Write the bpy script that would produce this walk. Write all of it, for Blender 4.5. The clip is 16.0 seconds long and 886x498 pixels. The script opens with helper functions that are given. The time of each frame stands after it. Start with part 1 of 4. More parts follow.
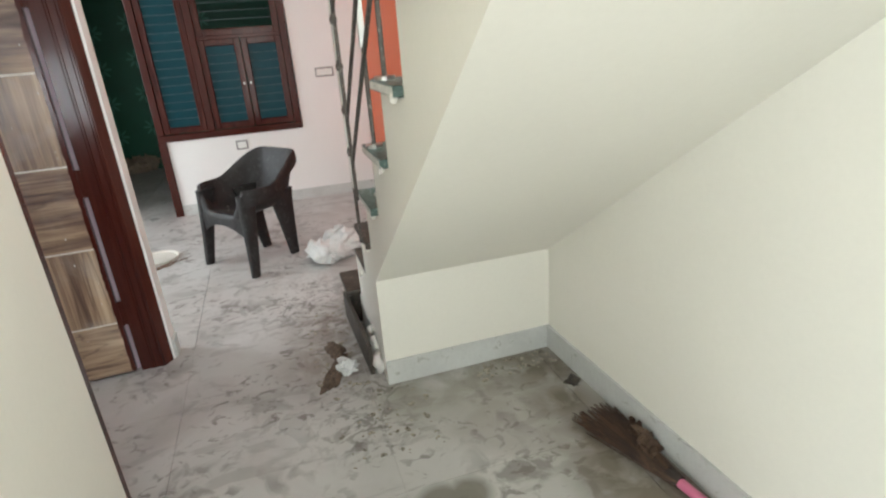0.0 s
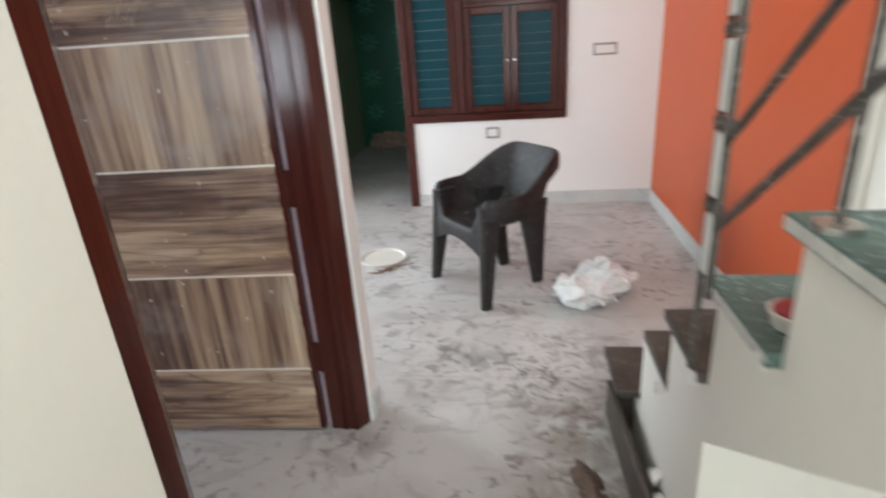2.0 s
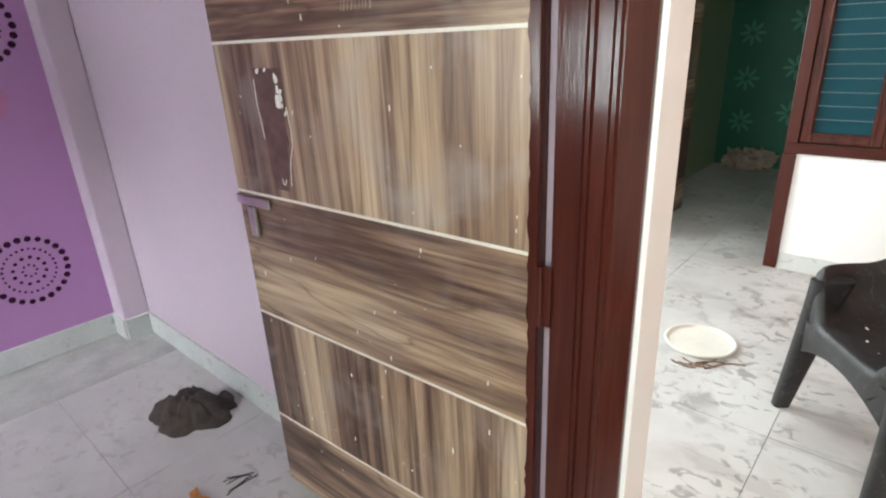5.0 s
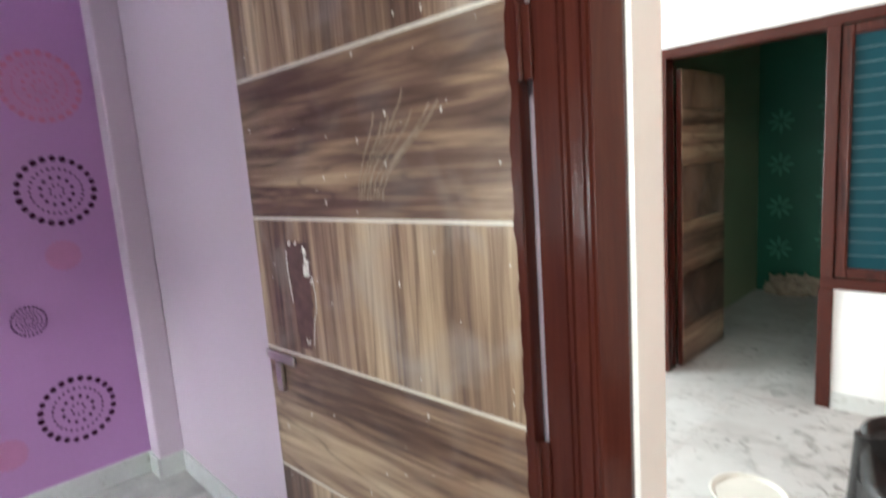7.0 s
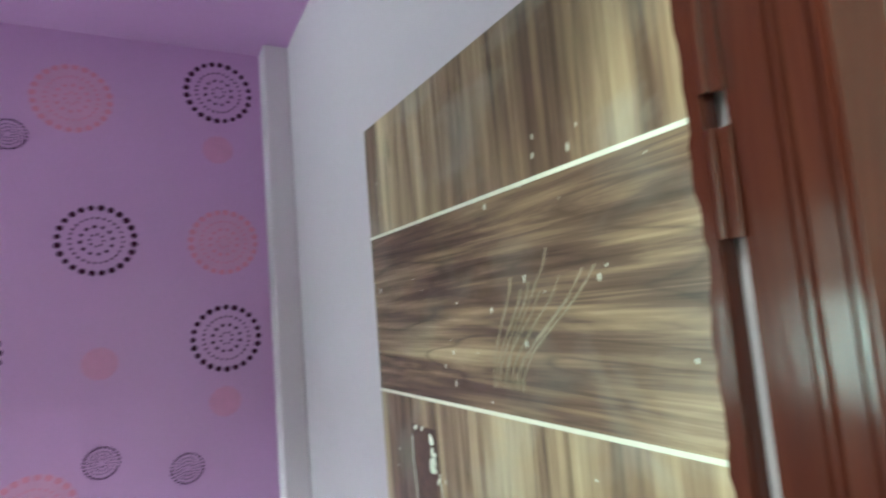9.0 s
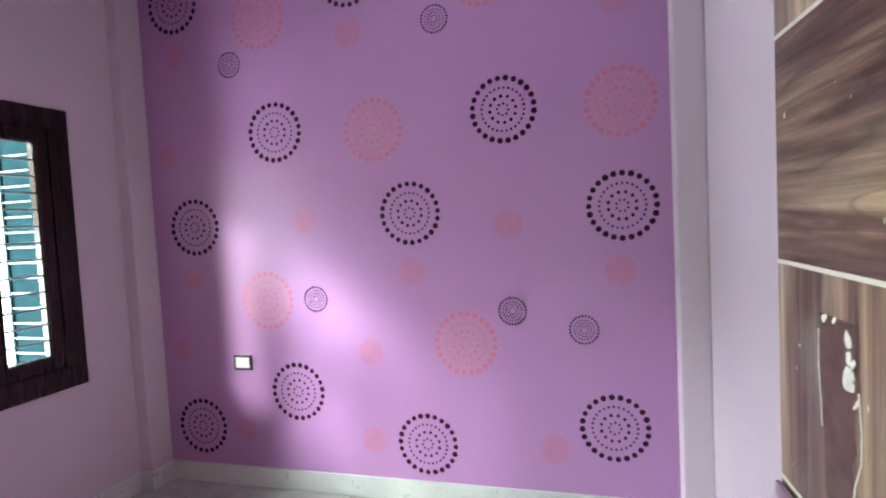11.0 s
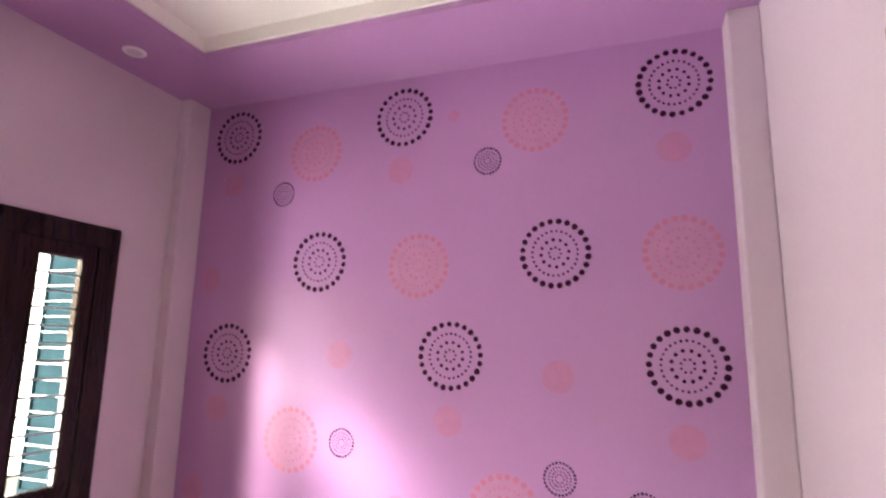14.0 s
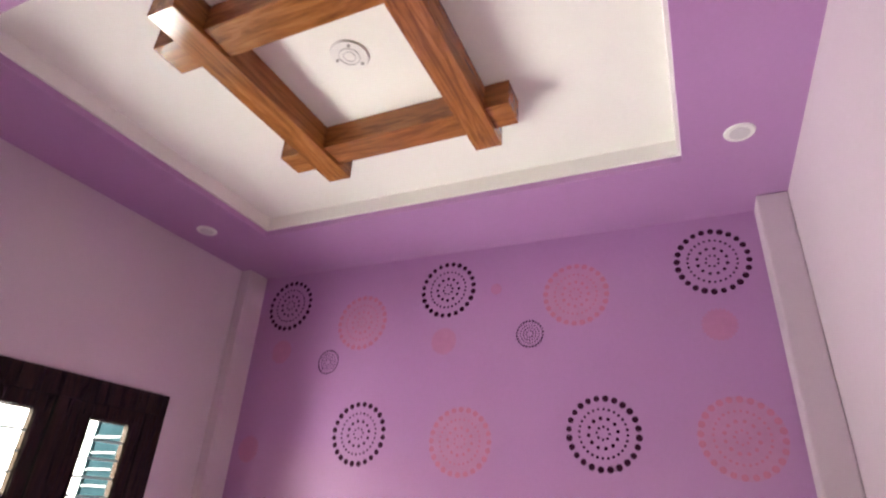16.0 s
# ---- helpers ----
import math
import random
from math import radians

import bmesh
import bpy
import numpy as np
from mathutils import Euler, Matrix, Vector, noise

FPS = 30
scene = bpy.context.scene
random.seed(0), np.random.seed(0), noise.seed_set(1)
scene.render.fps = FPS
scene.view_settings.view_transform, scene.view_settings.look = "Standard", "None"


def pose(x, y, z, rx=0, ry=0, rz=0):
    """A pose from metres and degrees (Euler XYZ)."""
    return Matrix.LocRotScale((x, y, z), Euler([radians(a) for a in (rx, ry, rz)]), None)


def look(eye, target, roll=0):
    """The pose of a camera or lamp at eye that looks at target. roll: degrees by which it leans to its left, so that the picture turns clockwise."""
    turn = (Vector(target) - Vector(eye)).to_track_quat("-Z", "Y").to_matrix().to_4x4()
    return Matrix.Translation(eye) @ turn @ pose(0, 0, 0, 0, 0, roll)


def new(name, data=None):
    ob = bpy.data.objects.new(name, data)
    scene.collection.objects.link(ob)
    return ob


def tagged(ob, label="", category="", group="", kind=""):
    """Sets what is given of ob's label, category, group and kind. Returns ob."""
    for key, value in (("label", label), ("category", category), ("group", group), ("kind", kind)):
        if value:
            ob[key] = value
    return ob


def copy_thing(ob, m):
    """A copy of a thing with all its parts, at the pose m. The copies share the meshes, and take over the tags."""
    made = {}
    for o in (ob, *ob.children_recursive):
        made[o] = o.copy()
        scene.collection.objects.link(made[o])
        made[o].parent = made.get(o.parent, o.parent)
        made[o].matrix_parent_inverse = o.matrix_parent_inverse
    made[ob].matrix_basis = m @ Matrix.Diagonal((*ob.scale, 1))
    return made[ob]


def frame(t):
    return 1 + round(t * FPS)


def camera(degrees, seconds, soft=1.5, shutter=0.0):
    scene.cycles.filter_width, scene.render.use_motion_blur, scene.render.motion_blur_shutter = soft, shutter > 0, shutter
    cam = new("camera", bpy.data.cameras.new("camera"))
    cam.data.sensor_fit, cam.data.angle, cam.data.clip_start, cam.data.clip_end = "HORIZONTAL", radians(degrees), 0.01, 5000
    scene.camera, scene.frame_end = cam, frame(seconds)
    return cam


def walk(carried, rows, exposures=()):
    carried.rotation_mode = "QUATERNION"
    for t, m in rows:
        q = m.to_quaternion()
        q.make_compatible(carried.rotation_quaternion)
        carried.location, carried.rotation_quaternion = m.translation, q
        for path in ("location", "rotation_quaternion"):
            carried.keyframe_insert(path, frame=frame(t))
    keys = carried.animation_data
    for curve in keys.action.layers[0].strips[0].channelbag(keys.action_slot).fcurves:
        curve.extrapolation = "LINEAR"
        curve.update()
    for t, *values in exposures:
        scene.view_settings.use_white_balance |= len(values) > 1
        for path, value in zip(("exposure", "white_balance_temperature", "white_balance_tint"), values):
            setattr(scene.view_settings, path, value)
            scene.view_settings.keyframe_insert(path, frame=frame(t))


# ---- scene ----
cam = camera(77.7, 16.0, soft=2.1, shutter=0.5)
PATH = [
    (0, (0.114, 0.357, 1.433), (0.637, 2.144, 0.703), -4.2),
    (0.5, (0.106, 0.57, 1.386), (0.567, 2.347, 0.593), -3.6),
    (1, (0.124, 0.902, 1.378), (0.289, 2.742, 0.611), -5.5),
    (1.5, (0.105, 1.141, 1.361), (0.128, 2.97, 0.553), -4.7),
    (2, (0.02, 1.402, 1.374), (-0.245, 3.242, 0.636), -3.9),
    (2.5, (-0.045, 1.624, 1.376), (-0.715, 3.394, 0.73), -6.6),
    (3, (-0.083, 1.915, 1.418), (-1.086, 3.574, 0.928), -2.9),
    (3.5, (-0.191, 2.106, 1.397), (-1.312, 3.643, 0.778), -3.5),
    (4, (-0.255, 2.226, 1.393), (-1.448, 3.699, 0.754), -3.7),
    (6.3, (-0.158, 2.241, 1.37), (-1.454, 3.536, 0.568), -3.1),
    (6.5, (-0.153, 2.263, 1.404), (-1.469, 3.612, 0.735), -2.8),
    (7, (-0.124, 2.258, 1.5), (-1.556, 3.622, 1.206), -4.1),
    (7.5, (-0.121, 2.244, 1.559), (-1.646, 3.537, 1.552), -2.8),
    (8, (-0.127, 2.26, 1.573), (-1.748, 3.427, 1.672), -3.3),
    (8.5, (-0.213, 2.363, 1.59), (-1.874, 3.465, 1.755), -4.8),
    (9, (-0.319, 2.471, 1.584), (-2.081, 3.394, 1.791), -4.7),
    (9.5, (-0.429, 2.582, 1.562), (-2.404, 2.882, 1.641), -4.0),
    (10, (-0.461, 2.663, 1.534), (-2.432, 2.323, 1.507), -3.6),
    (10.2, (-0.464, 2.667, 1.524), (-2.411, 2.214, 1.475), -3.6),
    (12.5, (-0.789, 2.634, 1.474), (-2.694, 2.036, 1.355), -2.2),
    (13, (-0.773, 2.63, 1.537), (-2.678, 2.029, 1.617), -1.1),
    (13.5, (-0.74, 2.619, 1.577), (-2.633, 2.015, 1.802), 1.0),
    (14, (-0.721, 2.608, 1.583), (-2.57, 1.928, 1.928), 1.1),
    (14.5, (-0.69, 2.601, 1.614), (-2.474, 1.82, 2.067), 1.7),
    (15, (-0.682, 2.624, 1.605), (-2.388, 1.764, 2.197), 3.0),
    (15.5, (-0.657, 2.614, 1.644), (-2.338, 1.812, 2.372), 4.0),
    (16, (-0.656, 2.624, 1.651), (-2.284, 1.854, 2.521), 3.4),
]
EXPOSURES = [
    (0.0, -0.25, 6200, 5), (1.5, -0.1, 6100, 5), (2.0, -0.1, 6000, 6), (3.0, -0.2, 6300, 12), (3.5, 0.15, 6300, 6), (4.0, 0.45, 6200, 2), (6.5, 0.5, 6200, 2), (8.0, 0.35, 5950, -4),
    (9.0, 0.8, 5750, -30), (9.5, 0.95, 4800, -52), (10.0, 1.0, 4700, -38), (10.3, 0.95, 5000, -28), (12.3, 1.1, 7300, 6), (14.5, 1.35, 7500, 9), (16.0, 1.2, 7350, 6),
]
walk(cam, [(t, look(eye, target, roll)) for t, eye, target, roll in PATH], EXPOSURES)

# ---- world and light ----
world = bpy.data.worlds.new("sky")
world.use_nodes = True
scene.world = world
wn = world.node_tree
sky = wn.nodes.new("ShaderNodeTexSky")
sky.sky_type, sky.sun_disc = "NISHITA", False
SUN_WAY = Vector((-1.1, 1.0, -0.65)).normalized()
sky.sun_elevation = math.asin(-SUN_WAY.z)
sky.sun_rotation = math.atan2(-SUN_WAY.x, -SUN_WAY.y)
wn.links.new(sky.outputs[0], wn.nodes["Background"].inputs[0])
wn.nodes["Background"].inputs[1].default_value = 0.12


def sun_lamp():
    data = bpy.data.lights.new("sun", "SUN")
    data.energy, data.angle, data.color = 4.4, radians(10), (1.0, 0.97, 0.93)
    new("sun", data).matrix_world = look((2, -3, 4), Vector((2, -3, 4)) + SUN_WAY)


def window_lamp(name, place, aim, width, height, watts, color=(1, 1, 1), spread=180):
    data = bpy.data.lights.new(name, "AREA")
    data.shape, data.size, data.size_y = "RECTANGLE", width, height
    data.energy, data.color, data.spread = watts, color, radians(spread)
    new(name, data).matrix_world = look(place, Vector(place) + Vector(aim))


sun_lamp()
window_lamp("bedroom_window_sky", (-2.2, -1.2, 0.75), (-0.15, 1, 0.35), 1.8, 1.6, 275, (0.95, 0.98, 1.0))
# the patch of open sky above the neighbouring roof
window_lamp("open_sky", (-1.6, -2.2, 3.0), (-0.5, 1, -0.62), 1.4, 1.0, 105, (0.96, 0.98, 1.0), 70)
window_lamp("entrance_sky", (0.1, -1.0, 1.35), (0.05, 1, 0), 0.9, 2.3, 42, (1.0, 0.98, 0.94))
window_lamp("stairwell_sky", (0.82, 0.7, 3.35), (-0.8, 0.7, -1), 0.7, 1.8, 90, (1.0, 0.97, 0.93))
window_lamp("hall_window_sky", (-3.3, 4.5, 1.5), (1, -0.35, 0), 1.5, 1.7, 105, (0.96, 0.98, 1.0))


# ---- materials ----
def mat(name, color, rough=0.6, metal=0.0, vary=0.06, scale=3.0, bump=0.05, bscale=60.0, coat=0.0, second=None, second_cover=0.5, spec=0.5):
    """Painted or plain surface: two scales of mottling, fine relief."""
    m = bpy.data.materials.new(name)
    m.use_nodes = True
    t = m.node_tree
    n, l = t.nodes, t.links
    b = n["Principled BSDF"]
    b.inputs["Roughness"].default_value, b.inputs["Metallic"].default_value = rough, metal
    b.inputs["Coat Weight"].default_value = coat
    b.inputs["Specular IOR Level"].default_value = spec
    geo = n.new("ShaderNodeNewGeometry")
    a = n.new("ShaderNodeTexNoise")
    a.inputs["Scale"].default_value, a.inputs["Detail"].default_value = scale, 4
    l.new(geo.outputs["Position"], a.inputs["Vector"])
    f = n.new("ShaderNodeTexNoise")
    f.inputs["Scale"].default_value, f.inputs["Detail"].default_value = bscale, 3
    l.new(geo.outputs["Position"], f.inputs["Vector"])
    ramp = n.new("ShaderNodeValToRGB")
    dark = [max(0.0, c * (1 - vary)) for c in color]
    lite = [min(1.0, c * (1 + vary)) for c in color]
    ramp.color_ramp.elements[0].position, ramp.color_ramp.elements[1].position = 0.3, 0.7
    ramp.color_ramp.elements[0].color, ramp.color_ramp.elements[1].color = (*dark, 1), (*lite, 1)
    add = n.new("ShaderNodeMath")
    add.operation = "MULTIPLY_ADD"
    add.inputs[1].default_value = 0.3
    l.new(f.outputs[0], add.inputs[0])
    sub = n.new("ShaderNodeMath")
    sub.operation = "MULTIPLY"
    sub.inputs[1].default_value = 0.7
    l.new(a.outputs[0], sub.inputs[0])
    l.new(sub.outputs[0], add.inputs[2])
    l.new(add.outputs[0], ramp.inputs[0])
    out = ramp.outputs[0]
    if second:
        c = n.new("ShaderNodeTexNoise")
        c.inputs["Scale"].default_value, c.inputs["Detail"].default_value, c.inputs["Distortion"].default_value = scale * 4, 6, 1.0
        l.new(geo.outputs["Position"], c.inputs["Vector"])
        r2 = n.new("ShaderNodeValToRGB")
        r2.color_ramp.elements[0].position, r2.color_ramp.elements[1].position = second_cover, second_cover + 0.12
        l.new(c.outputs[0], r2.inputs[0])
        mx = n.new("ShaderNodeMix")
        mx.data_type = "RGBA"
        l.new(r2.outputs[0], mx.inputs[0])
        l.new(out, mx.inputs[6])
        mx.inputs[7].default_value = (*second, 1)
        out = mx.outputs[2]
    l.new(out, b.inputs["Base Color"])
    bp = n.new("ShaderNodeBump")
    bp.inputs["Strength"].default_value, bp.inputs["Distance"].default_value = bump, 0.01
    l.new(f.outputs[0], bp.inputs["Height"])
    l.new(bp.outputs[0], b.inputs["Normal"])
    return m


def wood(name, stretch, dark, mid, light, rough=0.35, dust=0.0, shift=0.0, spec=0.5):
    """Wood grain drawn out along one axis; stretch: how quickly it changes along x, y, z."""
    m = bpy.data.materials.new(name)
    m.use_nodes = True
    n, l = m.node_tree.nodes, m.node_tree.links
    b = n["Principled BSDF"]
    b.inputs["Roughness"].default_value = rough
    b.inputs["Specular IOR Level"].default_value = spec
    geo = n.new("ShaderNodeNewGeometry")
    info = n.new("ShaderNodeObjectInfo")
    mp = n.new("ShaderNodeMapping")
    mp.inputs["Scale"].default_value = stretch
    l.new(geo.outputs["Position"], mp.inputs["Vector"])
    off = n.new("ShaderNodeMath")
    off.operation = "MULTIPLY"
    off.inputs[1].default_value = 37.0
    l.new(info.outputs["Random"], off.inputs[0])
    comb = n.new("ShaderNodeCombineXYZ")
    for k in range(3):
        l.new(off.outputs[0], comb.inputs[k])
    l.new(comb.outputs[0], mp.inputs["Location"])
    a = n.new("ShaderNodeTexNoise")
    a.inputs["Scale"].default_value, a.inputs["Detail"].default_value, a.inputs["Distortion"].default_value = 1.0, 6, 1.7
    a.inputs["Roughness"].default_value = 0.62
    l.new(mp.outputs[0], a.inputs["Vector"])
    fine = n.new("ShaderNodeMapping")
    fine.inputs["Scale"].default_value = [7 * v for v in stretch]
    l.new(geo.outputs["Position"], fine.inputs["Vector"])
    f = n.new("ShaderNodeTexNoise")
    f.inputs["Scale"].default_value, f.inputs["Detail"].default_value = 1.0, 3
    l.new(fine.outputs[0], f.inputs["Vector"])
    mixn = n.new("ShaderNodeMath")
    mixn.operation = "MULTIPLY_ADD"
    mixn.inputs[1].default_value = 0.2
    l.new(f.outputs[0], mixn.inputs[0])
    half = n.new("ShaderNodeMath")
    half.operation = "MULTIPLY"
    half.inputs[1].default_value = 0.8
    l.new(a.outputs[0], half.inputs[0])
    l.new(half.outputs[0], mixn.inputs[2])
    ramp = n.new("ShaderNodeValToRGB")
    e = ramp.color_ramp.elements
    e[0].position, e[1].position = 0.38 + shift, 0.64 + shift
    e[0].color, e[1].color = (*dark, 1), (*light, 1)
    k = e.new(0.5 + shift)
    k.color = (*mid, 1)
    l.new(mixn.outputs[0], ramp.inputs[0])
    out = ramp.outputs[0]
    if dust:
        d = n.new("ShaderNodeTexNoise")
        d.inputs["Scale"].default_value, d.inputs["Detail"].default_value, d.inputs["Distortion"].default_value = 7, 6, 0.6
        l.new(geo.outputs["Position"], d.inputs["Vector"])
        r = n.new("ShaderNodeValToRGB")
        r.color_ramp.elements[0].position, r.color_ramp.elements[1].position = 0.5, 0.85
        r.color_ramp.elements[1].color = (dust, dust, dust, 1)
        l.new(d.outputs[0], r.inputs[0])
        mx = n.new("ShaderNodeMix")
        mx.data_type = "RGBA"
        l.new(r.outputs[0], mx.inputs[0])
        l.new(out, mx.inputs[6])
        mx.inputs[7].default_value = (0.55, 0.5, 0.47, 1)
        out = mx.outputs[2]
    l.new(out, b.inputs["Base Color"])
    bp = n.new("ShaderNodeBump")
    bp.inputs["Strength"].default_value, bp.inputs["Distance"].default_value = 0.08, 0.005
    l.new(f.outputs[0], bp.inputs["Height"])
    l.new(bp.outputs[0], b.inputs["Normal"])
    return m


def laminate(name, upright):
    """Walnut-print laminate: contour figure, broad tone bands, fine streaks and a little dust. World x runs along the leaf."""
    m = bpy.data.materials.new(name)
    m.use_nodes = True
    n, l = m.node_tree.nodes, m.node_tree.links
    b = n["Principled BSDF"]
    b.inputs["Roughness"].default_value = 0.36
    b.inputs["Specular IOR Level"].default_value = 0.45
    geo = n.new("ShaderNodeNewGeometry")
    info = n.new("ShaderNodeObjectInfo")
    off = n.new("ShaderNodeVectorMath")
    off.operation = "MULTIPLY_ADD"
    off.inputs[1].default_value = (41.0, 0.0, 23.0)
    l.new(info.outputs["Random"], off.inputs[0])
    l.new(geo.outputs["Position"], off.inputs[2])

    def streak(across, along, detail, distort, rough=0.55):
        mp = n.new("ShaderNodeMapping")
        mp.inputs["Scale"].default_value = (across, 0.5, along) if upright else (along, 0.5, across)
        l.new(off.outputs[0], mp.inputs["Vector"])
        x = n.new("ShaderNodeTexNoise")
        x.inputs["Scale"].default_value, x.inputs["Detail"].default_value = 1.0, detail
        x.inputs["Distortion"].default_value, x.inputs["Roughness"].default_value = distort, rough
        l.new(mp.outputs[0], x.inputs["Vector"])
        return x.outputs[0]

    def calc(op, p, q, r=None):
        x = n.new("ShaderNodeMath")
        x.operation = op
        for k, v in enumerate((p, q, r)):
            if v is None:
                continue
            if isinstance(v, (int, float)):
                x.inputs[k].default_value = v
            else:
                l.new(v, x.inputs[k])
        return x.outputs[0]

    def spread(v, lo, hi):
        x = n.new("ShaderNodeMapRange")
        x.inputs[1].default_value, x.inputs[2].default_value = lo, hi
        l.new(v, x.inputs[0])
        return x.outputs[0]
    tone = spread(streak(7.5 if upright else 8.0, 0.22 if upright else 0.7, 3, 0.3), 0.32, 0.68)
    field = streak(5.0, 0.22 if upright else 0.62, 3, 0.25, 0.5)
    ring = calc("PINGPONG", calc("MULTIPLY", field, 22.0), 1.0)
    fine = spread(streak(120.0, 3.0, 3, 0.2), 0.3, 0.7)
    mid = spread(streak(36.0, 1.7, 5, 1.1, 0.65), 0.3, 0.7)
    v = calc("MULTIPLY_ADD", tone, 0.54 if upright else 0.48, calc("MULTIPLY_ADD", ring, 0.10, calc("MULTIPLY_ADD", fine, 0.14, calc("MULTIPLY", mid, 0.22 if upright else 0.30))))
    ramp = n.new("ShaderNodeValToRGB")
    e = ramp.color_ramp.elements
    stops = ((0.20, (0.055, 0.028, 0.020)), (0.36, (0.125, 0.072, 0.050)), (0.50, (0.235, 0.152, 0.100)), (0.66, (0.40, 0.285, 0.185)), (0.84, (0.56, 0.43, 0.29)))
    e[0].position, e[1].position = stops[0][0], stops[-1][0]
    e[0].color, e[1].color = (*stops[0][1], 1), (*stops[-1][1], 1)
    for p, c in stops[1:-1]:
        e.new(p).color = (*c, 1)
    l.new(v, ramp.inputs[0])
    # dark hairlines where the figure closes
    line = spread(ring, 0.16, 0.0)
    dk = n.new("ShaderNodeMix")
    dk.data_type = "RGBA"
    l.new(calc("MULTIPLY", line, 0.45), dk.inputs[0])
    l.new(ramp.outputs[0], dk.inputs[6])
    dk.inputs[7].default_value = (0.05, 0.028, 0.02, 1)
    dust = n.new("ShaderNodeTexNoise")
    dust.inputs["Scale"].default_value, dust.inputs["Detail"].default_value, dust.inputs["Distortion"].default_value = 6.0, 7, 0.7
    l.new(geo.outputs["Position"], dust.inputs["Vector"])
    film = spread(dust.outputs[0], 0.5, 0.78)
    mx = n.new("ShaderNodeMix")
    mx.data_type = "RGBA"
    l.new(calc("MULTIPLY", film, 0.45 if upright else 0.18), mx.inputs[0])
    l.new(dk.outputs[2], mx.inputs[6])
    mx.inputs[7].default_value = (0.40, 0.37, 0.35, 1)
    l.new(mx.outputs[2], b.inputs["Base Color"])
    l.new(calc("MULTIPLY_ADD", film, 0.3, 0.32), b.inputs["Roughness"])
    bp = n.new("ShaderNodeBump")
    bp.inputs["Strength"].default_value, bp.inputs["Distance"].default_value = 0.06, 0.004
    l.new(mid, bp.inputs["Height"])
    l.new(bp.outputs[0], b.inputs["Normal"])
    return m


def floor_tile_mat(name):
    """Polished white-grey tile under cement dust, with dark scuffs and a brown wet stain below the stairs."""
    m = bpy.data.materials.new(name)
    m.use_nodes = True
    n, l = m.node_tree.nodes, m.node_tree.links
    b = n["Principled BSDF"]
    geo = n.new("ShaderNodeNewGeometry")
    info = n.new("ShaderNodeObjectInfo")

    def noise_mask(scale, lo, hi, detail=6, distort=0.8, stretch=(1, 1, 1), turn=0.0):
        mp = n.new("ShaderNodeMapping")
        mp.inputs["Scale"].default_value = stretch
        mp.inputs["Rotation"].default_value = (0, 0, turn)
        l.new(geo.outputs["Position"], mp.inputs["Vector"])
        x = n.new("ShaderNodeTexNoise")
        x.inputs["Scale"].default_value, x.inputs["Detail"].default_value, x.inputs["Distortion"].default_value = scale, detail, distort
        l.new(mp.outputs[0], x.inputs["Vector"])
        r = n.new("ShaderNodeMapRange")
        r.inputs[1].default_value, r.inputs[2].default_value = lo, hi
        l.new(x.outputs[0], r.inputs[0])
        return r.outputs[0]

    def blend(fac, under, over, amount=1.0):
        mul = n.new("ShaderNodeMath")
        mul.operation = "MULTIPLY"
        mul.inputs[1].default_value = amount
        l.new(fac, mul.inputs[0])
        mx = n.new("ShaderNodeMix")
        mx.data_type = "RGBA"
        l.new(mul.outputs[0], mx.inputs[0])
        if isinstance(under, tuple):
            mx.inputs[6].default_value = (*under, 1)
        else:
            l.new(under, mx.inputs[6])
        mx.inputs[7].default_value = (*over, 1)
        return mx.outputs[2]

    def near(place, size, soft):
        d = n.new("ShaderNodeVectorMath")
        d.operation = "DISTANCE"
        d.inputs[1].default_value = place
        l.new(geo.outputs["Position"], d.inputs[0])
        r = n.new("ShaderNodeMapRange")
        r.inputs[1].default_value, r.inputs[2].default_value = size + soft, size - soft
        l.new(d.outputs["Value"], r.inputs[0])
        return r.outputs[0]

    def times(p, q):
        x = n.new("ShaderNodeMath")
        x.operation = "MULTIPLY"
        l.new(p, x.inputs[0])
        l.new(q, x.inputs[1])
        return x.outputs[0]

    col = blend(noise_mask(2.2, 0.35, 0.7), (0.47, 0.46, 0.44), (0.56, 0.545, 0.525))
    col = blend(info.outputs["Random"], col, (0.46, 0.455, 0.44), 0.35)
    hall = n.new("ShaderNodeMapRange")
    sep = n.new("ShaderNodeSeparateXYZ")
    l.new(geo.outputs["Position"], sep.inputs[0])
    hall.inputs[1].default_value, hall.inputs[2].default_value = -2.0, -0.5
    hall.inputs[3].default_value, hall.inputs[4].default_value = 0.35, 1.0
    l.new(sep.outputs[0], hall.inputs[0])
    col = blend(times(noise_mask(1.6, 0.5, 0.66), hall.outputs[0]), col, (0.33, 0.30, 0.28), 0.55)
    clusters = noise_mask(1.9, 0.48, 0.62, 3, 0.2)
    smears = noise_mask(9.0, 0.52, 0.62, 9, 0.6, (1.0, 0.8, 1), 0.9)
    col = blend(times(times(smears, clusters), hall.outputs[0]), col, (0.15, 0.132, 0.118), 0.62)
    smears2 = noise_mask(21.0, 0.55, 0.63, 9, 0.8, (0.8, 1.0, 1), -0.4)
    col = blend(times(times(smears2, noise_mask(2.7, 0.42, 0.56, 3, 0.2)), hall.outputs[0]), col, (0.16, 0.14, 0.125), 0.7)
    scratch = noise_mask(7.0, 0.585, 0.62, 8, 0.5, (0.35, 1.0, 1), -0.7)
    col = blend(times(scratch, hall.outputs[0]), col, (0.22, 0.2, 0.185), 0.3)
